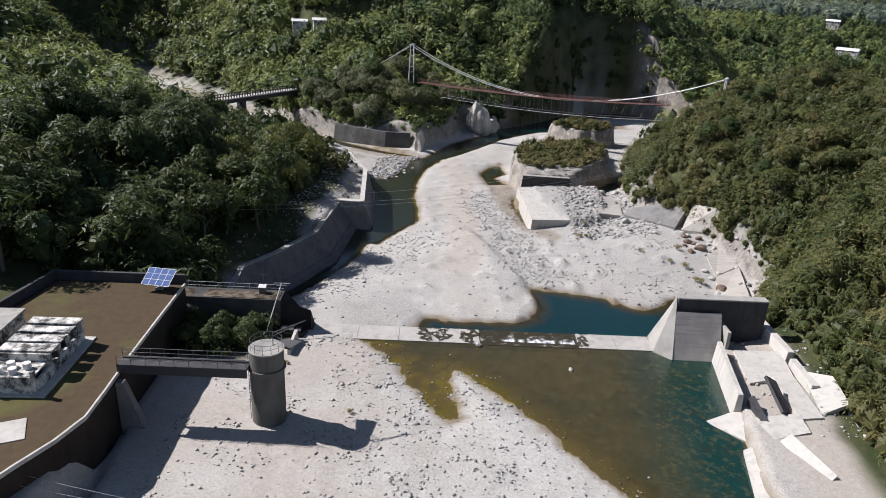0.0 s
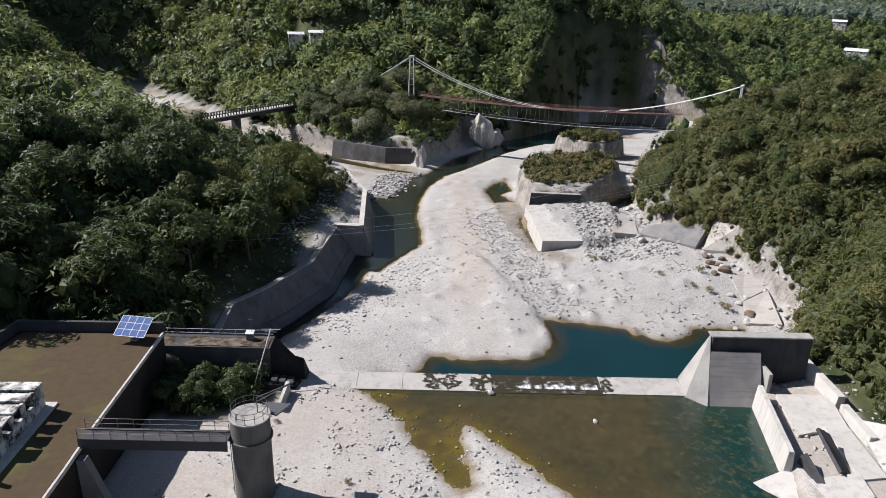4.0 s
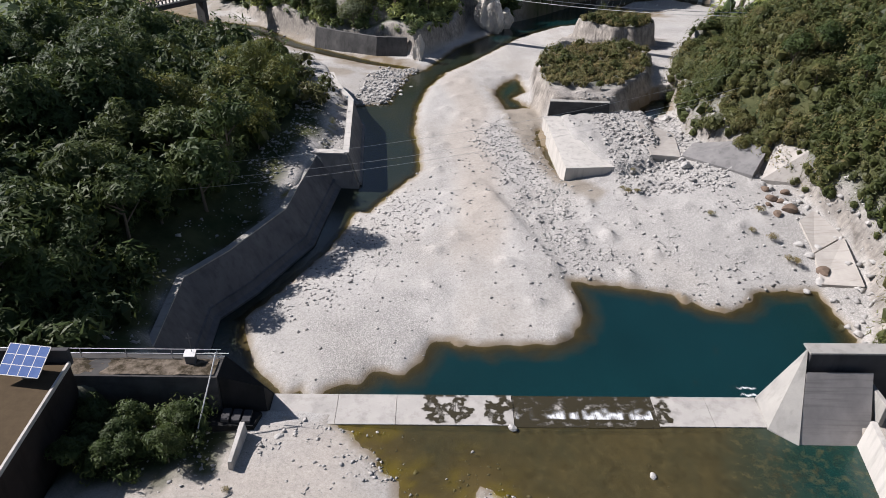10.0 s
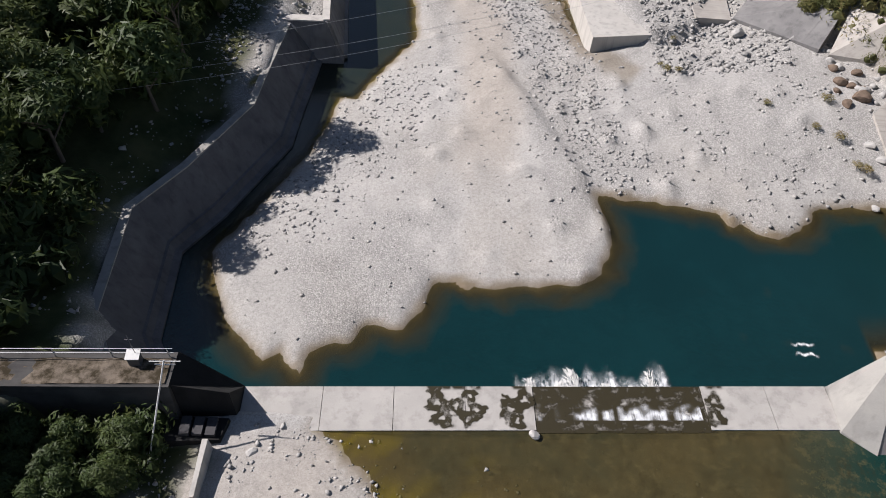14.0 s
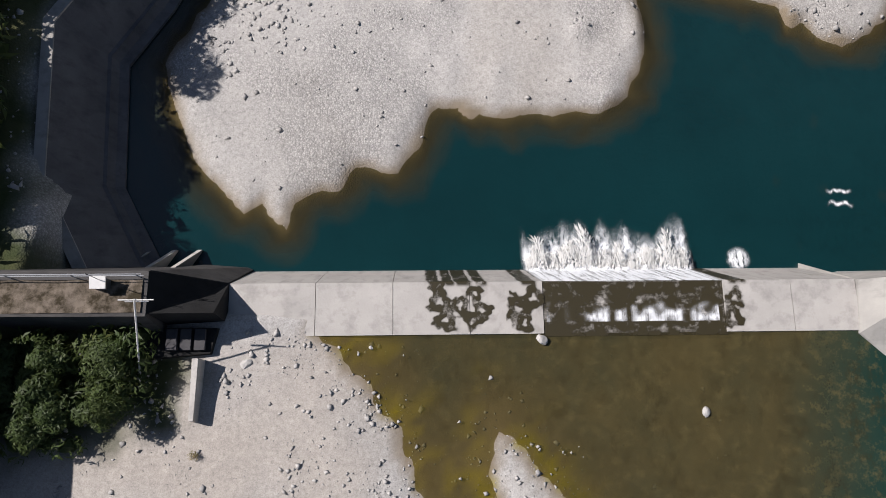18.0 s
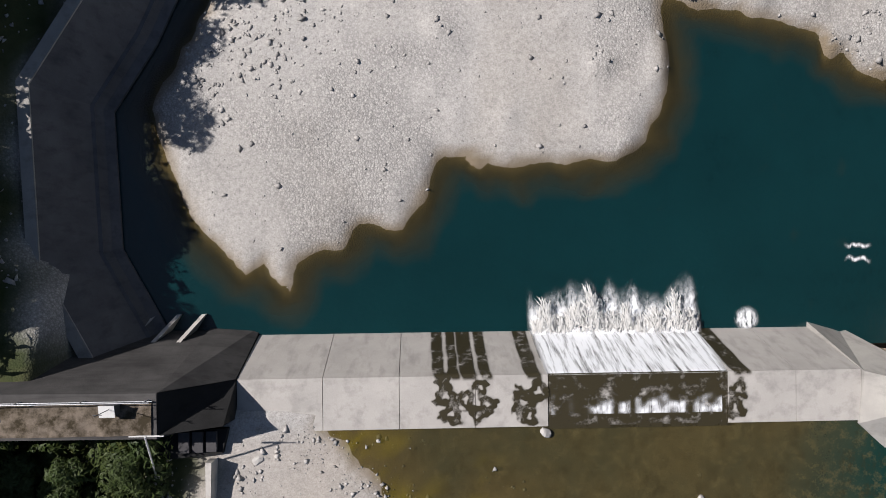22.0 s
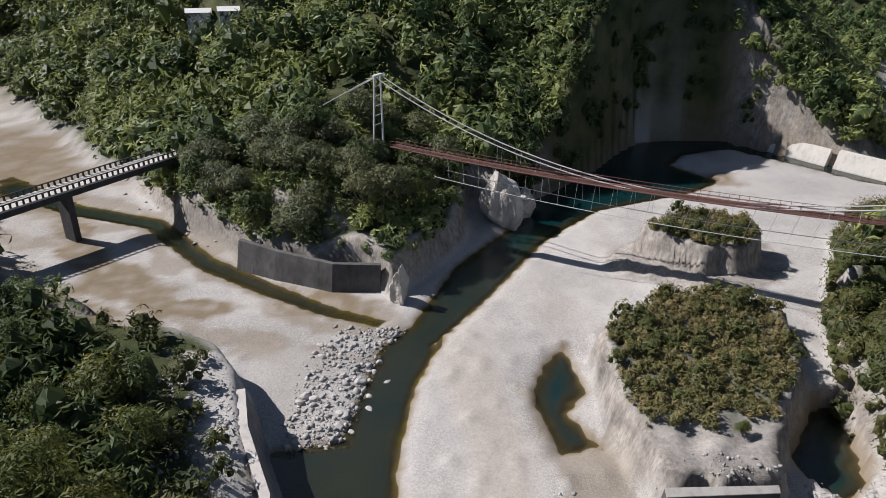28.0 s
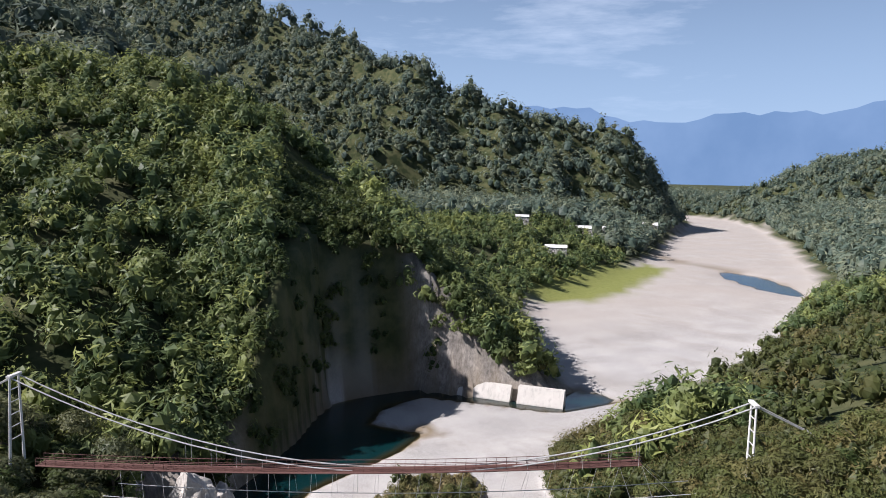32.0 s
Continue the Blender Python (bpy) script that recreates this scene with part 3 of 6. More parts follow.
ground = sheet("ground", gx, gy, None, GZ, M_GROUND, dict(cobble=cob, wet=wetness, soil=soil * (1 - rocky), rock=rocky, grass=meadow, algae=slime, tan=tan))
tagged(ground, "pale gravel river bed with wooded banks and hills", "ground", kind="structure")
ZL = water_level(GY)
pond_keep = (GY > 86.4) & (GY < 460) & (GX < 400) & (GZ < ZL + 0.12) & (np.abs(fl) < 400) & (fl < 4)
pond = sheet("water", gx, gy, pond_keep, ZL, M_POND, dict(depth=np.clip((ZL - GZ) / 2.2, 0, 1)))
tagged(pond, "clear teal pond and stream below the weir", "water", kind="structure")
scum = step(4.2, 0.6, -pl + 1.3 * waves(GX, GY, 5, 57)) * step(-0.25, 0.5, waves(GX, GY, 6, 55) + 0.7 * waves(GX, GY, 1.9, 56)) * step(22, 10, GX + 0.6 * (GY - 60))
pool_keep = (GY < 82.2) & (GY > 25) & (up < 1.5) & (GZ < 4.52)
pool = sheet("water_upper", gx, gy, pool_keep, np.full(GX.shape, 4.4), M_POOL, dict(depth=np.clip((4.4 - GZ) / 2.2, 0, 1), algae=0.9 * scum))
tagged(pool, "shallow olive-brown pool above the weir", "water", kind="structure")


def ground_z(x, y):
    return float(land(np.array([x]), np.array([y]))[0][0])


# ---- mesh helpers ----
def part(name, bm, material, parent=None, label="", smooth=False):
    me = bpy.data.meshes.new(name)
    if smooth:
        for f in bm.faces:
            f.smooth = True
    bm.normal_update()
    bm.to_mesh(me)
    bm.free()
    me.materials.append(material)
    ob = new(name, me)
    if parent is not None:
        ob.parent = parent
    if label:
        ob["label"] = label
    return ob


def thing(name, label, category, at=(0, 0, 0), turn=0, group="", kind=""):
    e = new(name)
    e.matrix_world = pose(*at, 0, 0, turn)
    e.empty_display_size = 0.3
    return tagged(e, label, category, group, kind)


def box(bm, x0, y0, z0, x1, y1, z1, bevel=0.0):
    r = bmesh.ops.create_cube(bm, size=1, matrix=Matrix.LocRotScale(((x0 + x1) / 2, (y0 + y1) / 2, (z0 + z1) / 2), None, (abs(x1 - x0), abs(y1 - y0), abs(z1 - z0))))
    if bevel:
        bmesh.ops.bevel(bm, geom=list({e for v in r["verts"] for e in v.link_edges}), offset=bevel, segments=1, affect="EDGES")
    return bm


def boxed(*a, bevel=0.0):
    return box(bmesh.new(), *a, bevel=bevel)


def rod(bm, a, b, r, sides=8, r2=None):
    a, b = Vector(a), Vector(b)
    m = Matrix.Translation((a + b) / 2) @ (b - a).to_track_quat("Z", "Y").to_matrix().to_4x4()
    bmesh.ops.create_cone(bm, cap_ends=True, segments=sides, radius1=r, radius2=r if r2 is None else r2, depth=(b - a).length, matrix=m)
    return bm


def rods(pairs, r, sides=6):
    bm = bmesh.new()
    for a, b in pairs:
        rod(bm, a, b, r, sides)
    return bm


def tube(line, r, sides=6):
    """One round bar that follows a line of points."""
    bm, prev = bmesh.new(), None
    line = [Vector(p) for p in line]
    for i, p in enumerate(line):
        d = (line[min(i + 1, len(line) - 1)] - line[max(i - 1, 0)]).normalized()
        u = d.cross(Vector((0, 0, 1))).normalized()
        w = d.cross(u)
        ring = [bm.verts.new(p + u * (r * math.cos(6.2832 * k / sides)) + w * (r * math.sin(6.2832 * k / sides))) for k in range(sides)]
        for k in range(sides if prev else 0):
            bm.faces.new((prev[k], prev[(k + 1) % sides], ring[(k + 1) % sides], ring[k]))
        if i in (0, len(line) - 1):
            bm.faces.new(ring)
        prev = ring
    bmesh.ops.recalc_face_normals(bm, faces=bm.faces[:])
    return bm


def solid(bm, low, high):
    """A closed body between two matching rings of points."""
    a, b = [bm.verts.new(p) for p in low], [bm.verts.new(p) for p in high]
    n = len(a)
    for i in range(n):
        bm.faces.new((a[i], a[(i + 1) % n], b[(i + 1) % n], b[i]))
    bm.faces.new(b)
    bm.faces.new(a[::-1])
    bmesh.ops.recalc_face_normals(bm, faces=bm.faces[:])
    return bm


def prism(points, z0, z1):
    return solid(bmesh.new(), [(x, y, z0) for x, y in points], [(x, y, z1) for x, y in points])


def band(line, profile):
    """A body swept along a plan line; profile: offsets to the right and heights, a closed ring."""
    bm, rings = bmesh.new(), []
    for i, p in enumerate(line):
        p = Vector(p)
        d0 = (p - Vector(line[i - 1])).normalized() if i else None
        d1 = (Vector(line[i + 1]) - p).normalized() if i + 1 < len(line) else None
        d = ((d0 or d1) + (d1 or d0)).normalized()
        n = Vector((d.y, -d.x))
        s = 1 / max(0.5, n.dot(Vector(((d0 or d1).y, -(d0 or d1).x))))
        rings.append([bm.verts.new((p.x + n.x * o * s, p.y + n.y * o * s, z)) for o, z in profile])
    for a, b in zip(rings, rings[1:]):
        for i in range(len(a)):
            j = (i + 1) % len(a)
            bm.faces.new((a[i], a[j], b[j], b[i]))
    bm.faces.new(rings[0][::-1]), bm.faces.new(rings[-1])
    bmesh.ops.recalc_face_normals(bm, faces=bm.faces[:])
    return bm


# ---- the weir ----
weir = thing("weir", "pale concrete river weir with algae stains and spilling water", "weir", (10, 84, 0), kind="structure")
weir.matrix_world = Matrix.Identity(4)
joints = [-13.6, -7.6, -2.2, 3.2, 8.4, 14.8, 21.4, 26.4, 31.2]
for a, b in zip(joints, joints[1:]):
    a0 = a
    d = -0.07 if 8 < (a + b) / 2 < 21.5 else 0.0
    low = [(a0 + 0.02, 81.6, 1), (b - 0.02, 81.6, 1), (b - 0.02, 88.1, -4), (a + 0.02, 88.1, -4)]
    high = [(a0 + 0.02, 81.6, 4.50 + d), (b - 0.02, 81.6, 4.50 + d), (b - 0.02, 85.3, 4.56 + d), (a + 0.02, 85.3, 4.56 + d)]
    part("crest_slab", solid(bmesh.new(), low, high), M_CREST, weir)

# left abutment: a raised bank wall that comes down to the crest
left = thing("left_abutment", "dark stained concrete abutment wall with dirt on top", "abutment", kind="structure")
# Stained concrete, darkened further for the deep shade round the abutment.
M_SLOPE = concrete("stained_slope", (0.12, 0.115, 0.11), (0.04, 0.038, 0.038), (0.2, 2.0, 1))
# Near-black concrete: shade inside an open chamber, put into the colour.
M_SHADED = concrete("shade_black_concrete", (0.03, 0.03, 0.03), (0.014, 0.014, 0.014))
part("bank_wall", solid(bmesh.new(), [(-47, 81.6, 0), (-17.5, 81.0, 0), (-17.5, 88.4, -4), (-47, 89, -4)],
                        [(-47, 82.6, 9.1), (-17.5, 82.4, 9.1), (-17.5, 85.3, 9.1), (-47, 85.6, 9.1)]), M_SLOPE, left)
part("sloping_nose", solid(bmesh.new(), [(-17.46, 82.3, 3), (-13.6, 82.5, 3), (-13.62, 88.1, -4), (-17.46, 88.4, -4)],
                           [(-17.46, 82.6, 9.0), (-13.7, 82.8, 7.7), (-13.62, 85.3, 4.58), (-17.46, 85.3, 9.05)]), M_SHADED, left, "sloping end of the bank wall, black like a shaded chamber")
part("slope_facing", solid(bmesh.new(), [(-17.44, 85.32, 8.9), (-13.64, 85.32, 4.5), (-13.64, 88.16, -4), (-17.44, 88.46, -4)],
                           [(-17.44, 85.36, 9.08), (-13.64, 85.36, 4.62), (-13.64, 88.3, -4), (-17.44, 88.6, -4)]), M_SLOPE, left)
# Kerb takes the same near-black, for the shadowed ground beside the nose.
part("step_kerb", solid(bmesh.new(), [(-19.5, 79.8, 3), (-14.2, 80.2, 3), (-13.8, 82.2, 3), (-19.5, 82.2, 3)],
                        [(-19.5, 80.0, 5.8), (-14.4, 80.4, 5.4), (-14.0, 82.1, 5.4), (-19.5, 82.1, 5.8)]), M_SHADED, left)
for i in range(3):
    part("step", boxed(-17.2 + i * 0.9, 80.6, 5.3, -16.5 + i * 0.9, 82.0, 5.95 - 0.1 * i), M_GREY, left)
for i in range(5):
    x = -27.4 + 1.95 * i
    part("fin", solid(bmesh.new(), [(x, 87.0, -4), (x + 0.35, 87.0, -4), (x + 1.9, 89.4, -4), (x + 1.55, 89.4, -4)],
                      [(x, 87.0, 0.6), (x + 0.35, 87.0, 0.6), (x + 1.9, 89.4, -2.3), (x + 1.55, 89.4, -2.3)]), M_WHITE, left, "pale concrete fin")
for z in (9.6, 10.1):
    part("guard_rail", rod(bmesh.new(), (-46, 84.9, z), (-17.6, 84.9, z), 0.035), M_METAL, left)
for x in range(-46, -17, 4):
    part("rail_post", rod(bmesh.new(), (x, 84.9, 9.1), (x, 84.9, 10.1), 0.035), M_METAL, left)
spur = thing("spur_wall", "low white concrete wall end on the dry bed", "wall", kind="structure")
part("wall", solid(bmesh.new(), [(-15.5, 75.9, 3.5), (-14.9, 75.9, 3.5), (-14.7, 80.0, 3.5), (-15.4, 80.0, 3.5)],
                   [(-15.4, 76.0, 5.9), (-15.1, 76.0, 5.9), (-14.9, 80.0, 6.3), (-15.3, 80.0, 6.3)]), M_WHITE, spur)

M_DIRT = Mat("loose_dirt", 0.95, 0.1)
M_DIRT = M_DIRT.done(M_DIRT.mix(M_DIRT.ramp(M_DIRT.noise(0.9, 7, 0.7), (0.4, 0.0), (0.6, 1.0)), (0.04, 0.032, 0.02), (0.17, 0.14, 0.11)))
bm = bmesh.new()
bmesh.ops.create_grid(bm, x_segments=56, y_segments=6, size=1, matrix=Matrix.Translation((-32, 83.7, 9.16)) @ Matrix.Diagonal((14.2, 1.05, 1, 1)))
for v in bm.verts:
    v.co.z += 0.16 * noise.noise(v.co * 0.7) + 0.05 * noise.noise(v.co * 2.3)
part("dirt_cover", bm, M_DIRT, left, "brown dirt and rubble on the wall top")
# right abutment
right = thing("right_abutment", "grey concrete abutment block with a sloping wing wall", "abutment", kind="structure")
M_BOARD = concrete("board_marked_concrete", (0.40, 0.375, 0.355), (0.22, 0.205, 0.20), (0.12, 1, 3.0))
part("apron", solid(bmesh.new(), [(33.0, 79.5, 0), (39.2, 79.4, 0), (39.8, 83.9, 0), (33.4, 83.9, 0)],
                    [(33.0, 79.5, 4.2), (39.2, 79.4, 4.2), (39.8, 83.3, 9.5), (33.9, 83.3, 9.5)]), M_BOARD, right, "grey board-marked sloping apron")
part("wing_wall", solid(bmesh.new(), [(30.6, 81.0, 0), (32.98, 79.5, 0), (34.5, 87.6, -4), (31.2, 88.6, -4)],
                        [(31.0, 81.4, 4.6), (32.98, 79.5, 4.35), (34.1, 84.6, 11.15), (31.3, 85.2, 4.8)]), M_CONC, right)
# Only this wall gets the dark concrete: its shade is put into the colour.
part("back_wall", boxed(34.15, 83.92, -3, 46, 85.0, 11.0, bevel=0.05), M_GREY, right, "head wall coloured dark for its shade")
part("coping", boxed(34.0, 83.85, 11.0, 46, 85.3, 11.2, bevel=0.03), M_CONC, right)
part("return_wall", boxed(39.85, 80.5, 2, 40.3, 83.9, 8.2, bevel=0.03), M_CONC, right)
# training wall above the weir
tw = thing("training_wall", "pale concrete river wall along the upper pool", "wall", kind="structure")
part("wall", band([(39.4, 79.4), (37.3, 67.2)], [(0, 0), (0.6, 7.4), (1.1, 7.4), (1.6, 0)]), M_WHITE, tw)

# ---- left bank wall below the weir ----
TOE = [(-20.9, 88.2), (-24.4, 94.6), (-25, 105.6), (-21.6, 111), (-16.1, 123), (-15.7, 128.4), (-14.4, 141.6)]
TOE2 = [(-11.05, 142.6), (-12.8, 167.7), (-17, 177.7), (-18.6, 184)]
bank = thing("river_wall", "long stained concrete bank wall with a sloping face", "wall", kind="structure")
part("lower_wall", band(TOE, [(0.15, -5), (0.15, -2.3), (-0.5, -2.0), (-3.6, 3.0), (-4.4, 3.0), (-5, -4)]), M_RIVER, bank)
part("ledge", band(TOE, [(-0.84, -1.2), (-0.8, -1.08), (-1.3, -1.0), (-1.3, -1.2)]), M_RIVER, bank)
# Copings are paler than the faces: sunlit tops put into the colour.
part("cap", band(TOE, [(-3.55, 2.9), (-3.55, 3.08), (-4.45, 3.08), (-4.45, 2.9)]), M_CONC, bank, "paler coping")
part("cap", band(TOE2, [(-1.75, 3.15), (-1.75, 3.35), (-2.75, 3.35), (-2.75, 3.15)]), M_WHITE, bank, "pale coping, sunlight put into its colour")
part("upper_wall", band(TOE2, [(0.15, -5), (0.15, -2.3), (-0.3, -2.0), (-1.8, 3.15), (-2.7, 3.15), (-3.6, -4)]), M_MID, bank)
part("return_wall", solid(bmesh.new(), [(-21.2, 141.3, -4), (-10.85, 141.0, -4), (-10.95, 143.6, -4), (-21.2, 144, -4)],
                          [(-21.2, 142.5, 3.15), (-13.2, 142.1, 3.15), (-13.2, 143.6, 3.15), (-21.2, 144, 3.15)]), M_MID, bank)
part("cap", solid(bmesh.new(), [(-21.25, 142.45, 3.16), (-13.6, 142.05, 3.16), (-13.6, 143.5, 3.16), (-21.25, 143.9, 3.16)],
                  [(-21.25, 142.45, 3.36), (-13.6, 142.05, 3.36), (-13.6, 143.5, 3.36), (-21.25, 143.9, 3.36)]), M_WHITE, bank, "pale coping, sunlight put into its colour")

# ---- streaked wall under the spur ----
spurw = thing("cliff_wall", "dark streaked concrete wall under the wooded spur", "wall", kind="structure")
M_STREAK = concrete("streaked_concrete", (0.16, 0.155, 0.15), (0.06, 0.06, 0.06), (1.6, 1.6, 0.1))
part("wall", band([(-31, 225.6), (-24, 221.3), (-14, 216.6), (-6.2, 216.3)], [(0.4, -6), (0.4, -4.2), (-0.9, 1.6), (-1.7, 1.6), (-2.4, -6)]), M_STREAK, spurw)

# ---- stranded weir block ----
blk = thing("broken_slab", "stranded slab of pale concrete with an upstand wall", "slab", kind="")
part("slab", solid(bmesh.new(), [(22.6, 142.9, -4), (31.6, 143.9, -3), (29.6, 166.4, -3), (21.6, 165, -4)],
                   [(22.9, 143.2, 0.7), (31.4, 144.4, 0.5), (29.4, 166, 1.5), (21.9, 164.6, 1.5)]), M_WHITE, blk)
part("upstand", solid(bmesh.new(), [(22.6, 164.6, 0), (34.5, 165.2, 0), (34.9, 167.4, 0), (22.8, 166.8, 0)],
                      [(23.0, 165.4, 4.1), (34.5, 166.2, 3.6), (34.8, 167.2, 3.6), (23.2, 166.6, 4.1)]), M_SLOPE, blk)
part("upstand_top", solid(bmesh.new(), [(23.0, 165.4, 4.105), (34.5, 166.2, 3.605), (34.8, 167.2, 3.605), (23.2, 166.6, 4.105)],
                          [(23.0, 165.4, 4.2), (34.5, 166.2, 3.7), (34.8, 167.2, 3.7), (23.2, 166.6, 4.2)]), M_CONC, blk)

# ---- pump house with its flat roof, and the intake tower ----
house = thing("pump_house", "flat-roofed concrete building with a mossy earth-covered roof", "building")
EDGE = [(-32.9, 42), (-31.2, 46.5), (-29.6, 50), (-28.6, 53.5), (-28.7, 58), (-29.0, 64), (-29.3, 81.9)]
# Brown walls lowered to near-black: their shade is put into the colour.
M_HOUSE = concrete("shaded_brown_wall", (0.055, 0.042, 0.034), (0.025, 0.02, 0.018))
part("body", prism([(-70, 42)] + EDGE + [(-45.2, 81.6), (-47.4, 68), (-70, 64)], 1, 11.0), M_HOUSE, house)
part("kerb", band(EDGE, [(-0.1, 10.8), (-0.1, 11.2), (0.1, 11.2), (0.1, 10.8)]), M_WHITE, house, "thin pale kerb along the roof edge")
part("back_parapet", band([(-29.3, 82.1), (-45.3, 81.8), (-47.6, 68)], [(0, 10.6), (0, 12.2), (0.4, 12.2), (0.4, 10.6)]), M_GREY, house)
k = Mat("roof_earth", 0.95, 0.1)
M_ROOF = k.done(k.mix(k.ramp(k.noise(0.08, 6), (0.5, 0.0), (0.62, 0.8)), k.mix(k.noise(1.2, 7, 0.7), (0.05, 0.036, 0.022), (0.10, 0.074, 0.045)), k.mix(k.noise(1.5), (0.07, 0.075, 0.024), (0.125, 0.12, 0.045))))
part("roof_cover", prism([(-69, 42.2), (-33.1, 42.3), (-31.4, 46.6), (-29.8, 50.1), (-28.85, 53.5), (-28.95, 58), (-29.25, 64), (-29.5, 81.6), (-44.8, 81.3), (-47, 68), (-69, 64)], 10.9, 11.06), M_ROOF, house, "brown earth and moss roof cover")
for y in (60.2,):
    part("buttress", solid(bmesh.new(), [(-28.6, y - 0.5, 1), (-25.0, y - 0.5, 1), (-25.0, y + 0.5, 1), (-28.6, y + 0.5, 1)],
                           [(-28.7, y - 0.4, 10.6), (-28.0, y - 0.4, 10.6), (-28.0, y + 0.4, 10.6), (-28.7, y + 0.4, 10.6)]), M_MID, house)
# roof plant block: a low white-washed box with open bays
M_MOULD = Mat("mouldy_whitewash", 0.9, 0.2)
M_MOULD = M_MOULD.done(M_MOULD.mix(M_MOULD.ramp(M_MOULD.noise(0.8, 8, 0.72), (0.43, 0.0), (0.58, 1.0)), (0.62, 0.60, 0.56), (0.06, 0.058, 0.055)))
pb = thing("plant_block", "mould-stained white block of open cooling bays on the roof", "plant block", (-37.0, 61.6, 11.06), 2)
part("plinth", boxed(-3.0, -5.6, 0, 3.3, 5.8, 0.18), M_WHITE, pb)
for x0, x1 in ((-2.5, -2.2), (2.1, 2.4)):
    part("side_wall", boxed(x0, -5.2, 0.18, x1, 5.3, 1.25), M_MOULD, pb)
    for y in (-5.2, -2.0, -0.1, 1.8, 3.6, 4.9):
        part("pillar", boxed(x0, y, 1.25, x1, y + 0.4, 2.5), M_MOULD, pb)
for y in (-5.2, -2.0, 5.0):
    part("cross_wall", boxed(-2.2, y, 0.18, 2.1, y + 0.3, 1.9 if y < -3 else 2.5), M_MOULD, pb)
for y0, y1 in ((-1.7, -0.2), (0.2, 1.6), (2.1, 3.4), (3.9, 5.3)):
    part("bay_cover", boxed(-2.6, y0, 2.5, 2.5, y1, 2.68, bevel=0.02), M_MOULD, pb)
part("low_roof", boxed(-2.2, -4.9, 1.6, 2.1, -2.0, 1.75), M_MOULD, pb)
for x, y in ((-1.2, -4.2), (0.1, -4.3), (-0.6, -3.2), (0.9, -3.3)):
    part("vent_cap", rod(bmesh.new(), (x, y, 1.75), (x, y, 2.35), 0.38, 14), M_PAINT, pb)
# Near-black floor sheet: the shade in the open bays, put into colour.
part("floor", boxed(-2.2, -4.9, 0.18, 2.1, 5.0, 0.24), M_DARK, pb)
pb2 = thing("stair_hut", "low white-washed roof hut beside the cooling bays", "hut", (-44.2, 65.0, 11.06), 2)
part("body", boxed(-2.6, -3.4, 0, 2.4, 3.6, 2.3, bevel=0.03), M_MOULD, pb2)
part("roof_slab", boxed(-2.8, -3.6, 2.3, 2.6, 3.8, 2.5), M_CONC, pb2)
pad = thing("concrete_pad", "cracked pale concrete pad on the roof", "pad", (-34.4, 50.8, 11.06), 25)
part("slab", boxed(-1.8, -1.6, 0, 1.8, 1.6, 0.08), M_WHITE, pad)
# solar array on its post
M_CELL = Mat("solar_cells", 0.12, 0.6)
M_CELL = M_CELL.done(M_CELL.mix(M_CELL.noise(1.5), (0.06, 0.10, 0.24), (0.13, 0.19, 0.38)))
sa = thing("solar_array", "blue solar array of tilted panels on a steel post", "solar panel", (-31.8, 80.3, 11.06), 172)
sa.scale = (0.88, 0.88, 0.9)
part("post", rod(bmesh.new(), (0, 0, 0), (0, 0, 1.5), 0.09), M_METAL, sa)
part("foot", boxed(-0.5, -0.5, 0, 0.5, 0.5, 0.25, bevel=0.03), M_CONC, sa)
tilt = pose(0, 0, 1.75, -28, 0, 0)
for i in range(4):
    for j in range(3):
        bm = boxed(-2.0 + i * 1.0 + 0.03, -1.5 + j * 1.0 + 0.03, 0, -1.0 + i * 1.0 - 0.03, -0.5 + j * 1.0 - 0.03, 0.04)
        bmesh.ops.transform(bm, matrix=tilt, verts=bm.verts)
        part("panel", bm, M_CELL, sa)
bm = bmesh.new()
for y in (-1.5, -0.5, 0.5, 1.5):
    box(bm, -2.03, y - 0.03, -0.02, 2.03, y + 0.03, 0.05)
for x in (-2, -1, 0, 1, 2):
    box(bm, x - 0.03, -1.53, -0.02, x + 0.03, 1.53, 0.05)
bmesh.ops.transform(bm, matrix=tilt, verts=bm.verts)
part("frame", bm, M_PAINT, sa)

tower = thing("intake_tower", "round concrete intake tower with a railed steel platform", "tower", (-14.6, 62.8, 4.2))
M_TOWER = concrete("tower_concrete", (0.2, 0.19, 0.175), (0.10, 0.095, 0.085))
part("shaft", rod(bmesh.new(), (0, 0, -1.5), (0, 0, 7.1), 1.75, 40, 1.7), M_TOWER, tower)
part("collar", rod(bmesh.new(), (0, 0, 7.1), (0, 0, 7.3), 1.9, 40), M_TOWER, tower)
part("head", rod(bmesh.new(), (0, 0, 7.3), (0, 0, 9.2), 1.72, 40), M_TOWER, tower)
part("cap", rod(bmesh.new(), (0, 0, 9.2), (0, 0, 9.32), 1.78, 40), M_CONC, tower)
ring = [(math.cos(a) * 1.6, math.sin(a) * 1.6) for a in np.linspace(0, 6.283, 13)]
for x, y in ring[:-1]:
    part("rail_post", rod(bmesh.new(), (x, y, 9.3), (x, y, 10.3), 0.025, 6), M_STEEL, tower)
for z in (9.8, 10.3):
    part("rail", tube([(*p, z) for p in ring], 0.025), M_STEEL, tower)
part("platform", solid(bmesh.new(), [(0.6, 1.2, 8.8), (2.2, 0.6, 8.8), (3.0, 3.0, 8.4), (0.9, 3.2, 8.4)], [(0.6, 1.2, 8.95), (2.2, 0.6, 8.95), (3.0, 3.0, 8.55), (0.9, 3.2, 8.55)]), M_STEEL, tower)
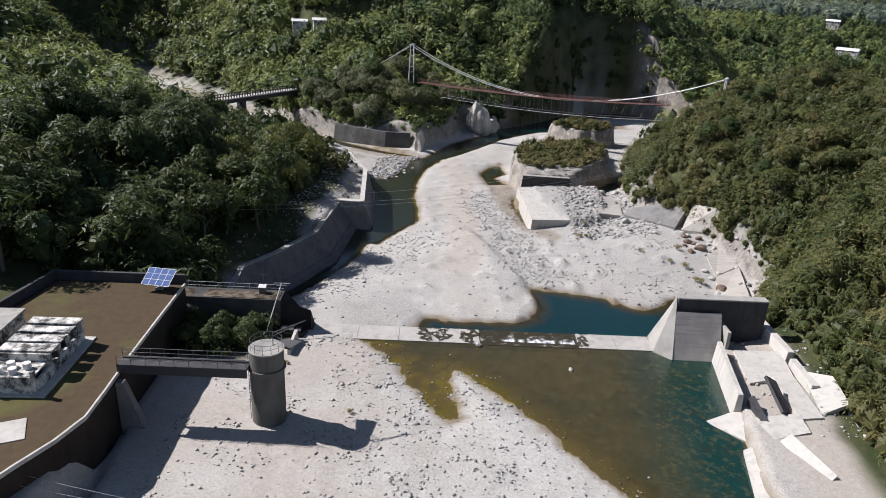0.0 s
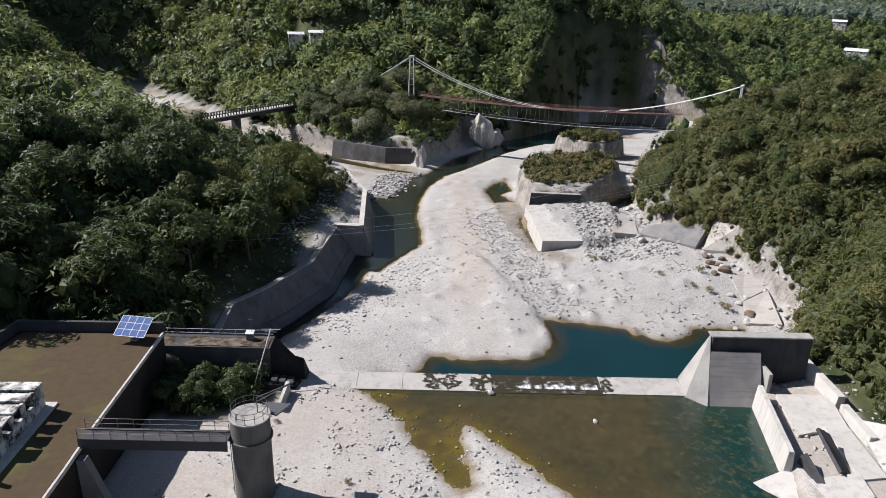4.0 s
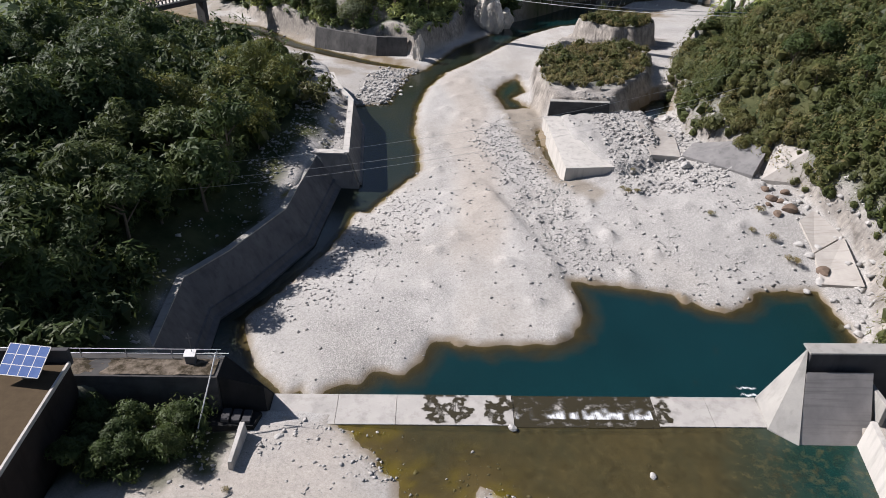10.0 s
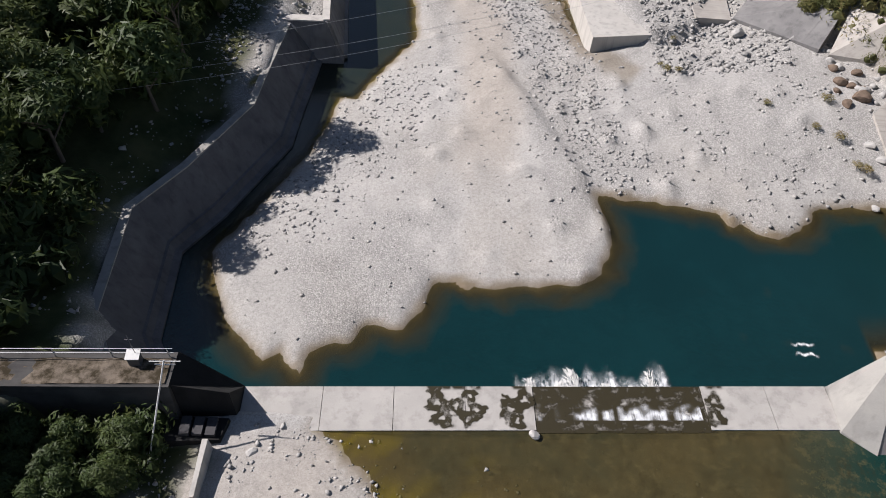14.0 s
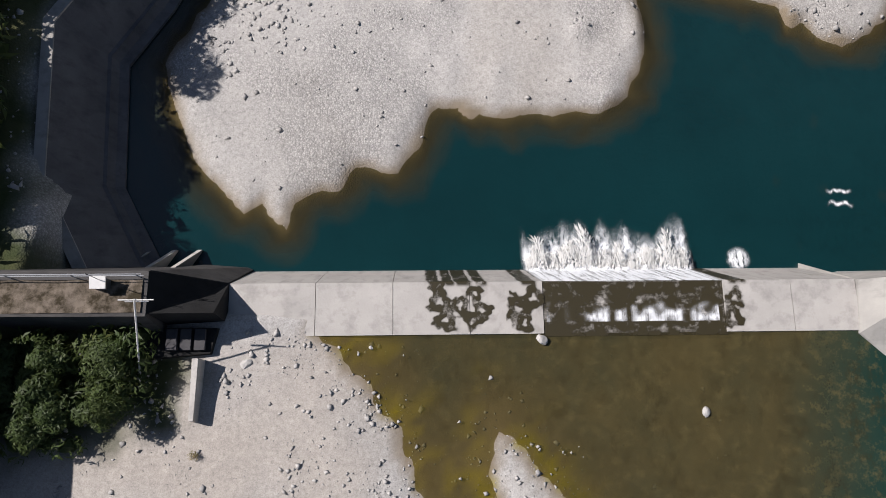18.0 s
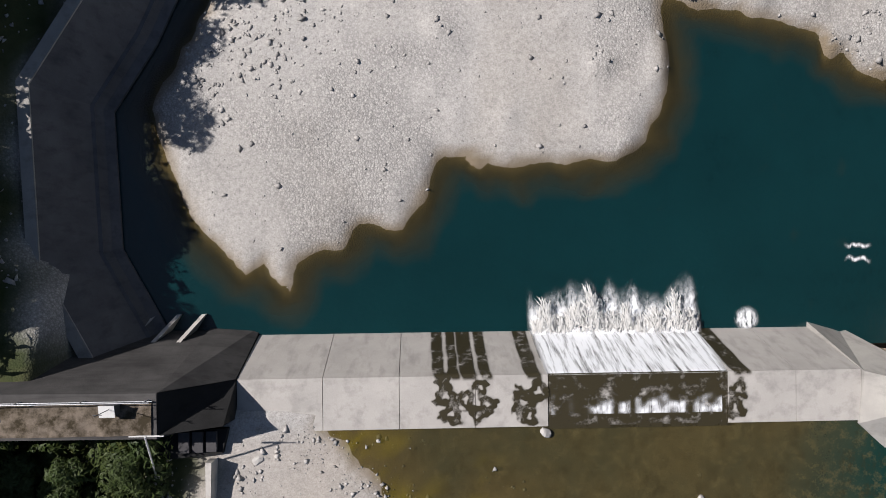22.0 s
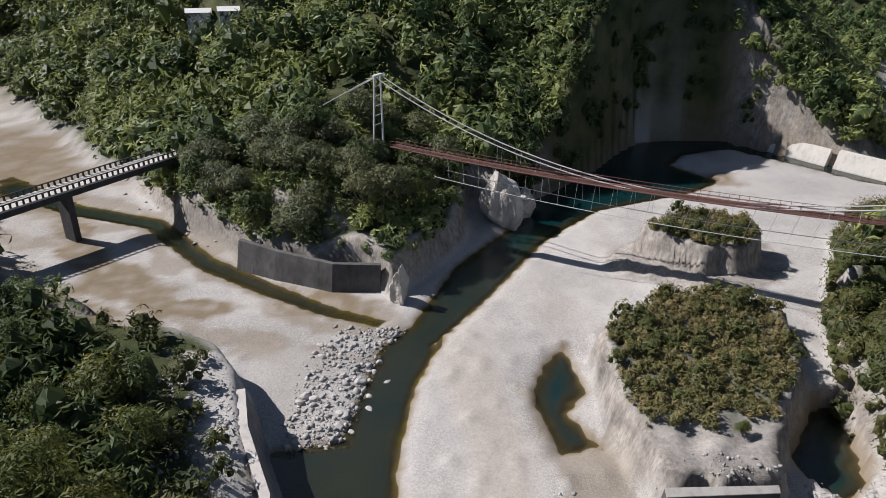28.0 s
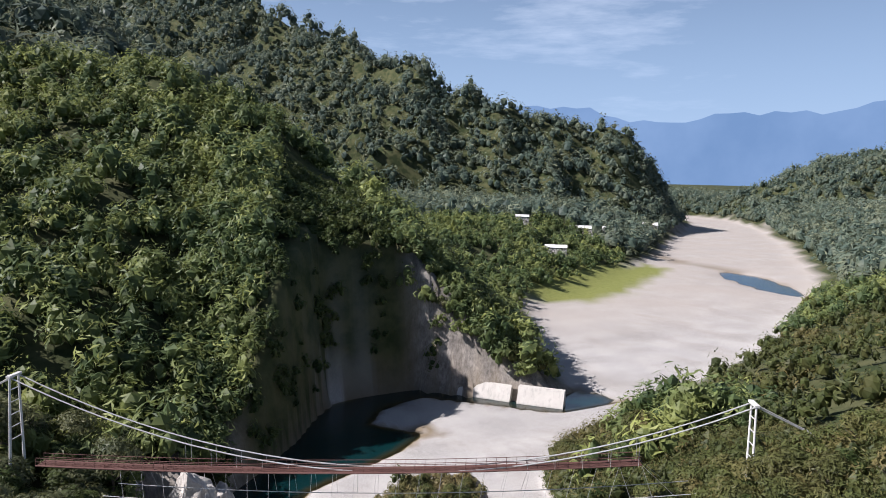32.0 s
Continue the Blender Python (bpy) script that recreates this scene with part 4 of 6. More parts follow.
part("davit", rods([((0.6, 0.4, 9.3), (0.6, 0.4, 10.8)), ((0.6, 0.4, 10.4), (3.6, 2.2, 11.4)), ((0.6, 0.4, 10.8), (3.6, 2.2, 11.4))], 0.05), M_STEEL, tower)
for y in (-0.3, 0.2):
    part("ladder_rail", rod(bmesh.new(), (-1.82, y, 0), (-1.82, y, 8.5), 0.03, 6), M_DARK, tower)
for i in range(1, 21):
    part("rung", rod(bmesh.new(), (-1.82, -0.3, 0.4 * i), (-1.82, 0.2, 0.4 * i), 0.02, 5), M_DARK, tower)
fb = thing("footbridge", "steel girder footbridge with thin handrails to the intake tower", "footbridge")
for y in (60.9, 62.4):
    part("girder", boxed(-28.9, y, 11.0, -16.2, y + 0.2, 12.0), M_DARK, fb)
    for z in (12.5, 13.0):
        part("handrail", rod(bmesh.new(), (-28.9, y + 0.1, z), (-16.2, y + 0.1, z), 0.03), M_STEEL, fb)
    for i in range(10):
        part("rail_post", rod(bmesh.new(), (-28.9 + 1.41 * i, y + 0.1, 12), (-28.9 + 1.41 * i, y + 0.1, 13), 0.03, 6), M_STEEL, fb)
part("deck", boxed(-28.9, 61.1, 11.8, -16.2, 62.4, 11.9), M_GREY, fb)

# ---- things on the left abutment ----
pole = thing("leaning_pole", "thin pale leaning gauge pole with a ball foot", "pole", (-18.9, 78.8, 5.3))
part("shaft", rod(bmesh.new(), (0, 0, 0), (1.5, 4.3, 6.0), 0.06), M_PAINT, pole)
part("crossbar", rods([((0.5, 4.3, 5.9), (2.6, 4.3, 5.9)), ((0.8, 4.25, 5.6), (2.2, 4.25, 5.6))], 0.04), M_PAINT, pole)
bm = bmesh.new()
bmesh.ops.create_icosphere(bm, subdivisions=2, radius=0.2)
part("ball", bm, M_PAINT, pole, smooth=True)
cab = thing("instrument_cabinet", "small grey instrument cabinet with a mast aerial", "cabinet", (-20.2, 84.4, 9.1))
cab.scale = (0.7, 0.7, 0.8)
part("body", boxed(-0.6, -0.45, 0, 0.6, 0.45, 1.1, bevel=0.04), M_STEEL, cab)
part("roof", solid(bmesh.new(), [(-0.7, -0.55, 1.1), (0.7, -0.55, 1.1), (0.7, 0.55, 1.3), (-0.7, 0.55, 1.3)], [(-0.7, -0.55, 1.16), (0.7, -0.55, 1.16), (0.7, 0.55, 1.36), (-0.7, 0.55, 1.36)]), M_PAINT, cab)
part("aerial", rods([((0.2, 0.2, 1.2), (0.2, 0.2, 3.8)), ((-0.2, 0.2, 3.2), (0.6, 0.2, 3.2))], 0.035), M_STEEL, cab)

# ---- broken concrete on the right bank above the weir ----
iw = thing("inner_wall", "old pale concrete bank wall, cracked and leaning", "wall", kind="structure")
part("wall", band([(47.3, 88), (47.3, 77.5)], [(0, 4.5), (0.1, 7.4), (0.9, 7.4), (1.2, 4.5)]), M_WHITE, iw)
part("wall", band([(47.6, 76.6), (47.4, 70.5)], [(0, 4.5), (0.5, 7.0), (1.3, 7.0), (1.4, 4.5)]), M_WHITE, iw)


def slab(label, corners, thick, material=M_WHITE):
    c = sum((Vector(p) for p in corners), Vector()) / len(corners)
    t = thing("fallen_slab", label, "slab", c, group="fallen slabs")
    loc = [Vector(p) - c for p in corners]
    n = (loc[1] - loc[0]).cross(loc[2] - loc[1]).normalized() * thick
    if n.z > 0:
        n = -n
    part("slab", solid(bmesh.new(), [p + n for p in loc], loc), material, t)


slab("white concrete slab sunk in the pool like a ramp", [(32.6, 66.4, 4.35), (37.6, 68.0, 5.4), (39.0, 64.0, 5.6), (36.6, 61.6, 4.7)], 0.5)
slab("white concrete slab lying across the broken bank", [(37.4, 65.2, 5.9), (42.6, 66.0, 6.2), (42.4, 62.8, 6.0), (38.0, 61.6, 5.8)], 0.45)
slab("leaning concrete wall slab with a dark underside", [(42.8, 73.2, 6.4), (45.4, 73.6, 6.4), (45.2, 65.6, 6.0), (42.4, 65.2, 6.0)], 0.5)
slab("broken upright wall fragment", [(40.4, 70.4, 8.2), (41.6, 70.2, 7.6), (42.0, 66.2, 5.8), (40.6, 65.6, 6.6)], 0.4, M_GREY)
slab("big tilted concrete slab on the bank", [(46.4, 74.0, 6.9), (49.0, 71.8, 7.6), (48.6, 67.0, 7.0), (45.4, 66.4, 5.9)], 0.5)
slab("fallen length of river wall lying in the pool", [(34.6, 60.8, 4.9), (37.4, 61.6, 5.6), (36.4, 54.2, 5.2), (33.0, 53.6, 4.5)], 0.5)
# Dark piece added for the crack and the shadow between the slabs.
slab("dark wall edge standing in for crack and shadow among slabs", [(37.4, 67.4, 7.0), (38.1, 67.6, 7.2), (39.0, 62.8, 5.2), (38.2, 62.4, 5.0)], 1.4, M_GREY)
slab("tilted wall fragment beside the break", [(38.4, 61.2, 5.9), (39.6, 61.6, 6.6), (41.4, 55.6, 6.2), (40.0, 55.0, 5.2)], 0.6)
slab("pale concrete apron on the terrace", [(40.6, 79.6, 6.2), (46.6, 79.6, 6.3), (45.6, 73.8, 6.2), (39.6, 72.0, 6.1)], 0.4)


# ---- trees ----
def leaves(rng, count, centre, radius, size, shell=0.55, flat=0.8):
    """Corners of many small leaf quads in a lumpy crown; rows of four."""
    lobes = rng.normal(size=(7, 3))
    lobes[:, 2] = np.abs(lobes[:, 2]) * 0.8
    lobes /= np.linalg.norm(lobes, axis=1)[:, None]
    v = rng.normal(size=(count, 3))
    v /= np.linalg.norm(v, axis=1)[:, None]
    v[:, 2] = np.where(v[:, 2] < -0.35, -v[:, 2], v[:, 2])
    bulge = 0.72 + 0.34 * np.clip((v @ lobes.T).max(1) * 2.2 - 1.2, 0, 1)
    r = bulge * (shell + (1 - shell) * rng.rand(count) ** 0.5)
    c = centre + v * r[:, None] * np.asarray(radius)
    n = v + 0.42 * rng.normal(size=(count, 3))
    n[:, 2] += 0.35
    n /= np.linalg.norm(n, axis=1)[:, None]
    t = np.cross(n, rng.normal(size=(count, 3)))
    t /= np.linalg.norm(t, axis=1)[:, None]
    b = np.cross(n, t)
    s = size * (0.6 + 0.8 * rng.rand(count))[:, None]
    return np.stack([c - t * s, c - b * s * flat * 0.6, c + t * s, c + b * s * flat * 0.6], 1)


def quads(name, corners, material):
    me = bpy.data.meshes.new(name)
    n, m = corners.shape[:2]
    me.vertices.add(n * m)
    me.vertices.foreach_set("co", corners.reshape(-1))
    me.loops.add(n * m)
    me.loops.foreach_set("vertex_index", np.arange(n * m))
    me.polygons.add(n)
    me.polygons.foreach_set("loop_start", np.arange(0, n * m, m))
    me.update(calc_edges=True)
    me.materials.append(material)
    return me


def make_tree(seed, height, radius, material, label, leaf=0.42, count=1700, name="tree"):
    rng = np.random.RandomState(seed)
    t = thing(name, label, "tree", (0, 0, -500))
    bm = bmesh.new()
    top = Vector((rng.uniform(-0.4, 0.4), rng.uniform(-0.4, 0.4), height * 0.6))
    rod(bm, (0, 0, -0.6), top, 0.05 * radius + 0.05, 7, 0.02 * radius)
    for i in range(5):
        a = i * 1.26 + rng.rand()
        s = top * (0.45 + 0.1 * i)
        rod(bm, s, s + Vector((math.cos(a) * radius * 0.6, math.sin(a) * radius * 0.6, height * 0.22)), 0.03 * radius, 5, 0.01 * radius)
    part("trunk", bm, M_BARK, t)
    blobs = []
    for i in range(6):
        a, d = i * 1.05 + rng.rand(), radius * (0.25 + 0.35 * rng.rand())
        c = np.array([math.cos(a) * d, math.sin(a) * d, height * (0.5 + 0.25 * rng.rand())])
        rr = radius * (0.5 + 0.2 * rng.rand())
        blobs.append(leaves(rng, count // 7, c, (rr, rr, rr * 0.8), leaf))
    blobs.append(leaves(rng, count // 7, np.array([0, 0, height * 0.78]), (radius * 0.6, radius * 0.6, height * 0.25), leaf))
    crown = new("crown", quads("crown", np.concatenate(blobs)[:, :3], material))
    tones = np.repeat(np.concatenate([np.full(len(b_), rng.uniform(0.1, 0.95)) for b_ in blobs]), 3)
    crown.data.attributes.new("tone", "FLOAT", "POINT").data.foreach_set("value", np.ascontiguousarray(tones, np.float32))
    crown.parent = t
    return t


rng = np.random.RandomState(5)
TREES = [make_tree(11 + i, 7.5 + i % 3, 3.0 + 0.3 * (i % 3), M_LEAF, "leafy dark green broadleaf tree on the river bank") for i in range(4)]
SCRUB = [make_tree(31 + i, 4.2 + 0.5 * i, 2.3 + 0.2 * i, M_DRY, "yellowish dry scrub tree on the bank", 0.3, 1600) for i in range(3)]


def plant(kinds, x, y, s, used):
    k = kinds[rng.randint(len(kinds))]
    m = pose(x, y, ground_z(x, y) - 0.1, 0, 0, rng.rand() * 360)
    if k not in used:
        used.add(k)
        k.scale = (s, s, s)
        k.matrix_basis = m @ Matrix.Diagonal((s, s, s, 1))
        return
    c = copy_thing(k, m)
    c.scale = (s, s, s * rng.uniform(0.85, 1.15))


used = set()


def scatter(kinds, count, x0, x1, y0, y1, ok, s0, s1, gap):
    pts = []
    for _ in range(count * 12):
        if len(pts) >= count:
            break
        x, y = rng.uniform(x0, x1), rng.uniform(y0, y1)
        if ok(x, y) and all((x - p) ** 2 + (y - q) ** 2 > gap * gap for p, q in pts):
            pts.append((x, y))
            plant(kinds, x, y, rng.uniform(s0, s1), used)


def off(poly, x, y):
    return float(side(poly, np.array([x]), np.array([y]))[0])


CLUMP = lambda x, y: -46 < x < -24 and 138 < y < 178
LEFTBANK = lambda x, y: off(FLOOR, x, y) > (11.5 if y > 108 else 10) and not (x > -48 and y < 89.5) and not CLUMP(x, y)
scatter(TREES, 80, -75, -18, 84, 168, LEFTBANK, 0.95, 1.4, 3.2)
scatter(TREES, 24, -75, -18, 168, 212, LEFTBANK, 0.5, 0.85, 2.9)
SAGE = [make_tree(71 + i, 6.0 + i, 3.3, M_SAGE, "grey-green spreading tree on the spur above the stream", 0.3, 1800) for i in range(2)]
FEATHER = [make_tree(51 + i, 6.5 + i, 3.4, M_SPRAY, "yellow-green feathery thicket tree on the bank", 0.3, 2000) for i in range(2)]
scatter(FEATHER, 24, -46, -24, 138, 178, lambda x, y: off(FLOOR, x, y) > 12, 0.75, 1.2, 3.0)
scatter(TREES, 9, -28, -19.6, 75.2, 80.6, lambda x, y: True, 0.34, 0.5, 1.7)
scatter(SCRUB, 84, 44, 92, 50, 232, lambda x, y: (off(FLOOR, x, y) > 3 if y > 87 else x > 52), 0.7, 1.35, 2.6)
scatter(TREES, 22, 50, 84, 100, 216, lambda x, y: off(FLOOR, x, y) > 5, 0.45, 0.75, 3.0)
scatter(TREES, 20, -45, 12, 212, 262, lambda x, y: off(FLOOR, x, y) > 2.5, 0.8, 1.15, 3.0)
scatter(SAGE, 26, -45, 8, 216, 262, lambda x, y: off(FLOOR, x, y) > 2.6, 1.05, 1.6, 3.0)
scatter(SCRUB, 7, 46, 58.5, 139, 154, lambda x, y: 0.2 < off(FLOOR, x, y) < 4, 0.7, 1.0, 1.8)
scatter(SCRUB, 9, 22, 64, 168, 236, lambda x, y: off(KNOLL, x, y) < -2 or off(MESA, x, y) < -2, 0.4, 0.65, 2.2)


def core(level):
    bm = bmesh.new()
    bmesh.ops.create_icosphere(bm, subdivisions=level, radius=1)
    v = np.array([p.co[:] for p in bm.verts])
    f = np.array([[p.index for p in q.verts] for q in bm.faces])
    bm.free()
    return v, f


CORES = {1: core(1)}
SHEDS = [(-58, 316), (-49, 312), (290, 545), (356, 552), (505, 650), (268, 477)]


def woods(name, n, x0, x1, y0, y1, ok, size, count, leaf, material, label, level=2):
    """Many trees or bushes in one mesh: each a lumpy dense crown with loose leaves round it."""
    r = np.random.RandomState(77 + n)
    X, Y = r.uniform(x0, x1, n), r.uniform(y0, y1, n)
    Z, i = land(X, Y)
    k = ok(X, Y, i)
    for sx, sy in SHEDS:
        k = k & (np.hypot(X - sx, Y - sy) > (13 if sy > 400 else 5))
    X, Y, Z = X[k], Y[k], Z[k]
    m = len(X)
    S = size * r.uniform(0.6, 1.45, m)
    H = S * r.uniform(0.9, 1.5, m)
    tone = r.uniform(0.05, 1, m)
    # a crown is a few lumps, the highest in the middle
    lumps = 4 if level == 2 else 1
    base, tri = CORES[1]
    q = np.repeat(np.arange(m), lumps)
    turn = np.tile(np.arange(lumps) * 2.1, m) + np.repeat(r.uniform(0, 6.3, m), lumps)
    first = np.tile(np.arange(lumps) == 0, m)
    out = np.where(first, 0.1, 0.52) * (lumps > 1)
    small = (np.where(first, 0.72, 0.58) if lumps > 1 else 1.0) * r.uniform(0.85, 1.15, len(q))
    rad = np.stack([S[q], S[q] * r.uniform(0.85, 1.15, len(q)), H[q]], -1) * small[:, None]
    mid = np.stack([X[q] + S[q] * out * np.cos(turn), Y[q] + S[q] * out * np.sin(turn), Z[q] + H[q] * (np.where(first, 0.98, r.uniform(0.45, 0.8, len(q))) if lumps > 1 else 0.75)], -1)
    n_ = len(q)
    bump = 0.36 + 0.3 * r.rand(n_, len(base))
    body = base[None] * bump[:, :, None] * rad[:, None] + mid[:, None]
    each = max(6, count // lumps)
    loose = np.concatenate([leaves(r, each, mid[p], rad[p] * 1.08, leaf * 1.25 * S[q[p]] / size, 0.8)[:, :3] for p in range(n_)]).reshape(-1, 3)
    co = np.concatenate([body.reshape(-1, 3), loose])
    nb = n_ * len(base)
    # Cores get tone zero: the shade inside a crown, put into its colour.
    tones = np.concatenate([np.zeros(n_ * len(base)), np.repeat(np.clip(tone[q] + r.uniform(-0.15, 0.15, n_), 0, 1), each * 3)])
    f = np.concatenate([(tri[None] + len(base) * np.arange(n_)[:, None, None]).reshape(-1, 3), nb + np.arange(len(loose)).reshape(-1, 3)])
    me = bpy.data.meshes.new(name)
    me.vertices.add(len(co))
    me.vertices.foreach_set("co", co.reshape(-1))
    me.loops.add(f.size)
    me.loops.foreach_set("vertex_index", f.reshape(-1))
    me.polygons.add(len(f))
    me.polygons.foreach_set("loop_start", np.arange(0, f.size, 3))
    smooth = np.zeros(len(f), bool)
    me.polygons.foreach_set("use_smooth", smooth)
    me.update(calc_edges=True)
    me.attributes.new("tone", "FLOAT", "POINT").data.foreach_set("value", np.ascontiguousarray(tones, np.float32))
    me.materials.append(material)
    return tagged(new(name, me), label, "woods", kind="stuff")


scatter(SCRUB, 12, 70, 84, 180, 198, lambda x, y: abs(x - 77.3) + abs(y - 189.8) > 2.5, 1.1, 1.5, 2.6)
# undergrowth
# Gorge trees take the dark bank leaves, deepening the cliff's shade by colour.
woods("woods", 5000, 18, 112, 246, 390, lambda X, Y, i: (i["floor"] > 1.5) & (i["floor"] < 60) & (X < 92 - 0.3 * (Y - 300) + 0.8 * np.clip(Y - 330, 0, 60)) & (behind_crest(X, Y) > 0) & ((waves(X, Y, 14, 82) > 0.1) | (Y > 318)), 1.7, 44, 0.42, M_LEAF, "dark shaded trees on the gorge cliff")
woods("woods", 700, -76, -16, 86, 216, lambda X, Y, i: (i["floor"] > 13) & ~((X > -47) & (Y < 88.5)), 2.9, 130, 0.36, M_LEAF, "dark green trees of the bank wood")
woods("woods", 130, -42, -17, 160, 212, lambda X, Y, i: (i["floor"] > 5) & (i["floor"] < 18), 1.7, 90, 0.3, M_DRY, "yellow-green bushes on the rubble bank")
woods("woods", 1500, 20, 110, 258, 350, lambda X, Y, i: (i["floor"] > np.where(X > 82, 3.5, 7)) & (i["floor"] < 40) & (behind_crest(X, Y, 1.0) < 0) | ((X > 84) & (i["floor"] > 3.5) & (i["floor"] < 40)), 2.8, 70, 0.5, M_WOODS, "trees clinging to the gorge side")
woods("bushes", 9000, 45, 100, 46, 242, lambda X, Y, i: np.where(Y > 87, i["floor"] + 1.0 * step(125, 135, Y), i["upper"] - 11) > 1.4, 1.35, 46, 0.2, M_DRY, "dense olive scrub and bushes covering the bank", 1)
woods("bushes", 3600, -76, -16, 86, 216, lambda X, Y, i: (i["floor"] > np.where(Y > 108, 13, 6.5)) & ~((X > -47) & (Y < 87)), 1.3, 26, 0.42, M_LEAF, "shaded undergrowth beneath the bank trees", 1)
woods("bushes", 150, -29, -15.5, 74.5, 82.2, lambda X, Y, i: (X < -18.2) & ((Y > 76.5) | (X < -22)), 0.8, 60, 0.16, M_LEAF, "dark bushes at the foot of the abutment", 1)
woods("bushes", 7000, 20, 66, 166, 240, lambda X, Y, i: (np.minimum(side(KNOLL, X, Y), side(MESA, X, Y)) < -0.8) & (Y > 176.5 + 0.1 * (X - 30) + 1.5 * waves(X, Y, 6, 84)), 0.48, 26, 0.2, M_STRAW, "dry yellowish bushes on the rock stack", 1)
woods("bushes", 420, 20, 66, 166, 240, lambda X, Y, i: (np.minimum(side(KNOLL, X, Y), side(MESA, X, Y)) < -0.2) & (Y > 178 + 0.1 * (X - 30) + 1.5 * waves(X, Y, 6, 84)), 1.05, 90, 0.22, M_DRY, "taller olive bushes on the rock stack")
woods("bushes", 1100, -62, 14, 206, 262, lambda X, Y, i: (i["floor"] > 1.6) & (i["floor"] < 22), 1.2, 34, 0.42, M_WOODS, "green bushes along the cliff top", 1)
# near hill, its back, and the right bank
woods("woods", 4200, -150, 118, 212, 520, lambda X, Y, i: (Y < 470 + 0 * X) & ((behind_crest(X, Y, -1.0) < 0) | (X > 90)) & (i["floor"] > np.where((X > 24) & (X < 92) & (Y > 255) & (Y < 335), 13, np.where((X > 80) & (Y > 240) & (X < 150), 4.5, 3))) & ~((X > -45) & (X < 12) & (Y < 252)), 3.9, 100, 0.58, M_WOODS, "dense green forest on the hillside")
woods("woods", 2000, 84, 340, 60, 330, lambda X, Y, i: (np.where(Y > 86, i["floor"], i["upper"] - 14) > 4), 2.5, 56, 0.4, M_DRY, "sunlit yellow-green scrub forest on the bank")
woods("woods", 1500, -230, -60, 40, 400, lambda X, Y, i: (np.where(Y > 86, i["floor"], i["upper"]) > 8) & ((X < -75) | (Y > 214)), 4.2, 50, 0.8, M_WOODS, "dark green forest on the bank", 1)
woods("woods", 1900, 112, 345, 285, 560, lambda X, Y, i: (i["floor"] > 6), 3.4, 60, 0.62, M_WOODS, "green trees on the valley terrace")
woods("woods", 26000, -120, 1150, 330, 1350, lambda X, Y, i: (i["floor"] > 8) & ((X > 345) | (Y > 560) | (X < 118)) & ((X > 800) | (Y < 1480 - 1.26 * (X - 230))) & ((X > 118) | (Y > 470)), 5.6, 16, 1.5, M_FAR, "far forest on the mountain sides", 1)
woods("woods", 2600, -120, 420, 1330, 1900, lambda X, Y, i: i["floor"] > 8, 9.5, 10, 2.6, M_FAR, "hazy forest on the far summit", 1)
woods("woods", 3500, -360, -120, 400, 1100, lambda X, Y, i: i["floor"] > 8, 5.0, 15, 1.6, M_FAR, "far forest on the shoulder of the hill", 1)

# ---- suspension bridge ----
A, B = Vector((-7.4, 245.6, 25.2)), Vector((77.3, 189.8, 26.0))
D0, D1 = Vector((-4.5, 240.5, 13.8)), Vector((66, 198, 17.2))
br = thing("suspension_bridge", "red-painted suspension footbridge with pale cables over the gorge", "bridge")
along = (B - A).normalized()
across = Vector((along.y, -along.x, 0)).normalized()


def hang(p, q, sag, n=28):
    return [p.lerp(q, i / n) - Vector((0, 0, sag * 4 * (i / n) * (1 - i / n))) for i in range(n + 1)]


for s in (-0.9, 0.9):
    line = hang(A + across * s, B + across * s, 11.2)
    part("main_cable", tube(line, 0.1), M_CABLE, br)
# towers, deck, hangers and wind cables
for s in (-0.9, 0.9):
    line = hang(A + across * s, B + across * s, 11.2)
    top = hang(D0 + across * s, D1 + across * s, 1.1)
    for p in line[1:-1]:
        q = min(top, key=lambda v: (v.xy - p.xy).length)
        if (q.xy - p.xy).length < 2.2 and p.z > q.z + 0.5:
            part("hanger", rod(bmesh.new(), p, (p.x, p.y, q.z), 0.025, 5), M_CABLE, br)
    for z in (0.55, 1.1):
        part("rail", tube([a + Vector((0, 0, z)) for a in top], 0.04), M_RUST, br)
    for i in range(61):
        p = D0.lerp(D1, i / 60) - Vector((0, 0, 1.1 * 4 * (i / 60) * (1 - i / 60))) + across * s
        part("rail_post", rod(bmesh.new(), p, p + Vector((0, 0, 1.1)), 0.03, 5), M_RUST, br)
    part("edge_beam", tube(top, 0.13), M_RUST, br)
    wind = hang(Vector((4, 235.4, 10.4)) + across * s * 2.2, Vector((72, 194.4, 14)) + across * s * 2.2, 1.6)
    part("wind_cable", tube(wind, 0.055), M_CABLE, br)
    for p in wind[1:-1]:
        q = min(top, key=lambda v: (v.xy - p.xy).length)
        if (q - p).length < 6:
            part("wind_tie", rod(bmesh.new(), p, q, 0.02, 4), M_CABLE, br)
    part("back_stay", rod(bmesh.new(), A + across * s, (-21, 254.6, 16), 0.09, 6), M_CABLE, br)
    part("back_stay", rod(bmesh.new(), B + across * s, (97, 177, 15), 0.09, 6), M_CABLE, br)
mid = hang(D0, D1, 1.1)
bm = bmesh.new()
ends = [(bm.verts.new(a + across * 0.85), bm.verts.new(a - across * 0.85)) for a in mid]
for a, b in zip(ends, ends[1:]):
    bm.faces.new((a[0], b[0], b[1], a[1]))
bmesh.ops.solidify(bm, geom=bm.faces[:], thickness=0.1)
part("deck", bm, M_RUST, br)


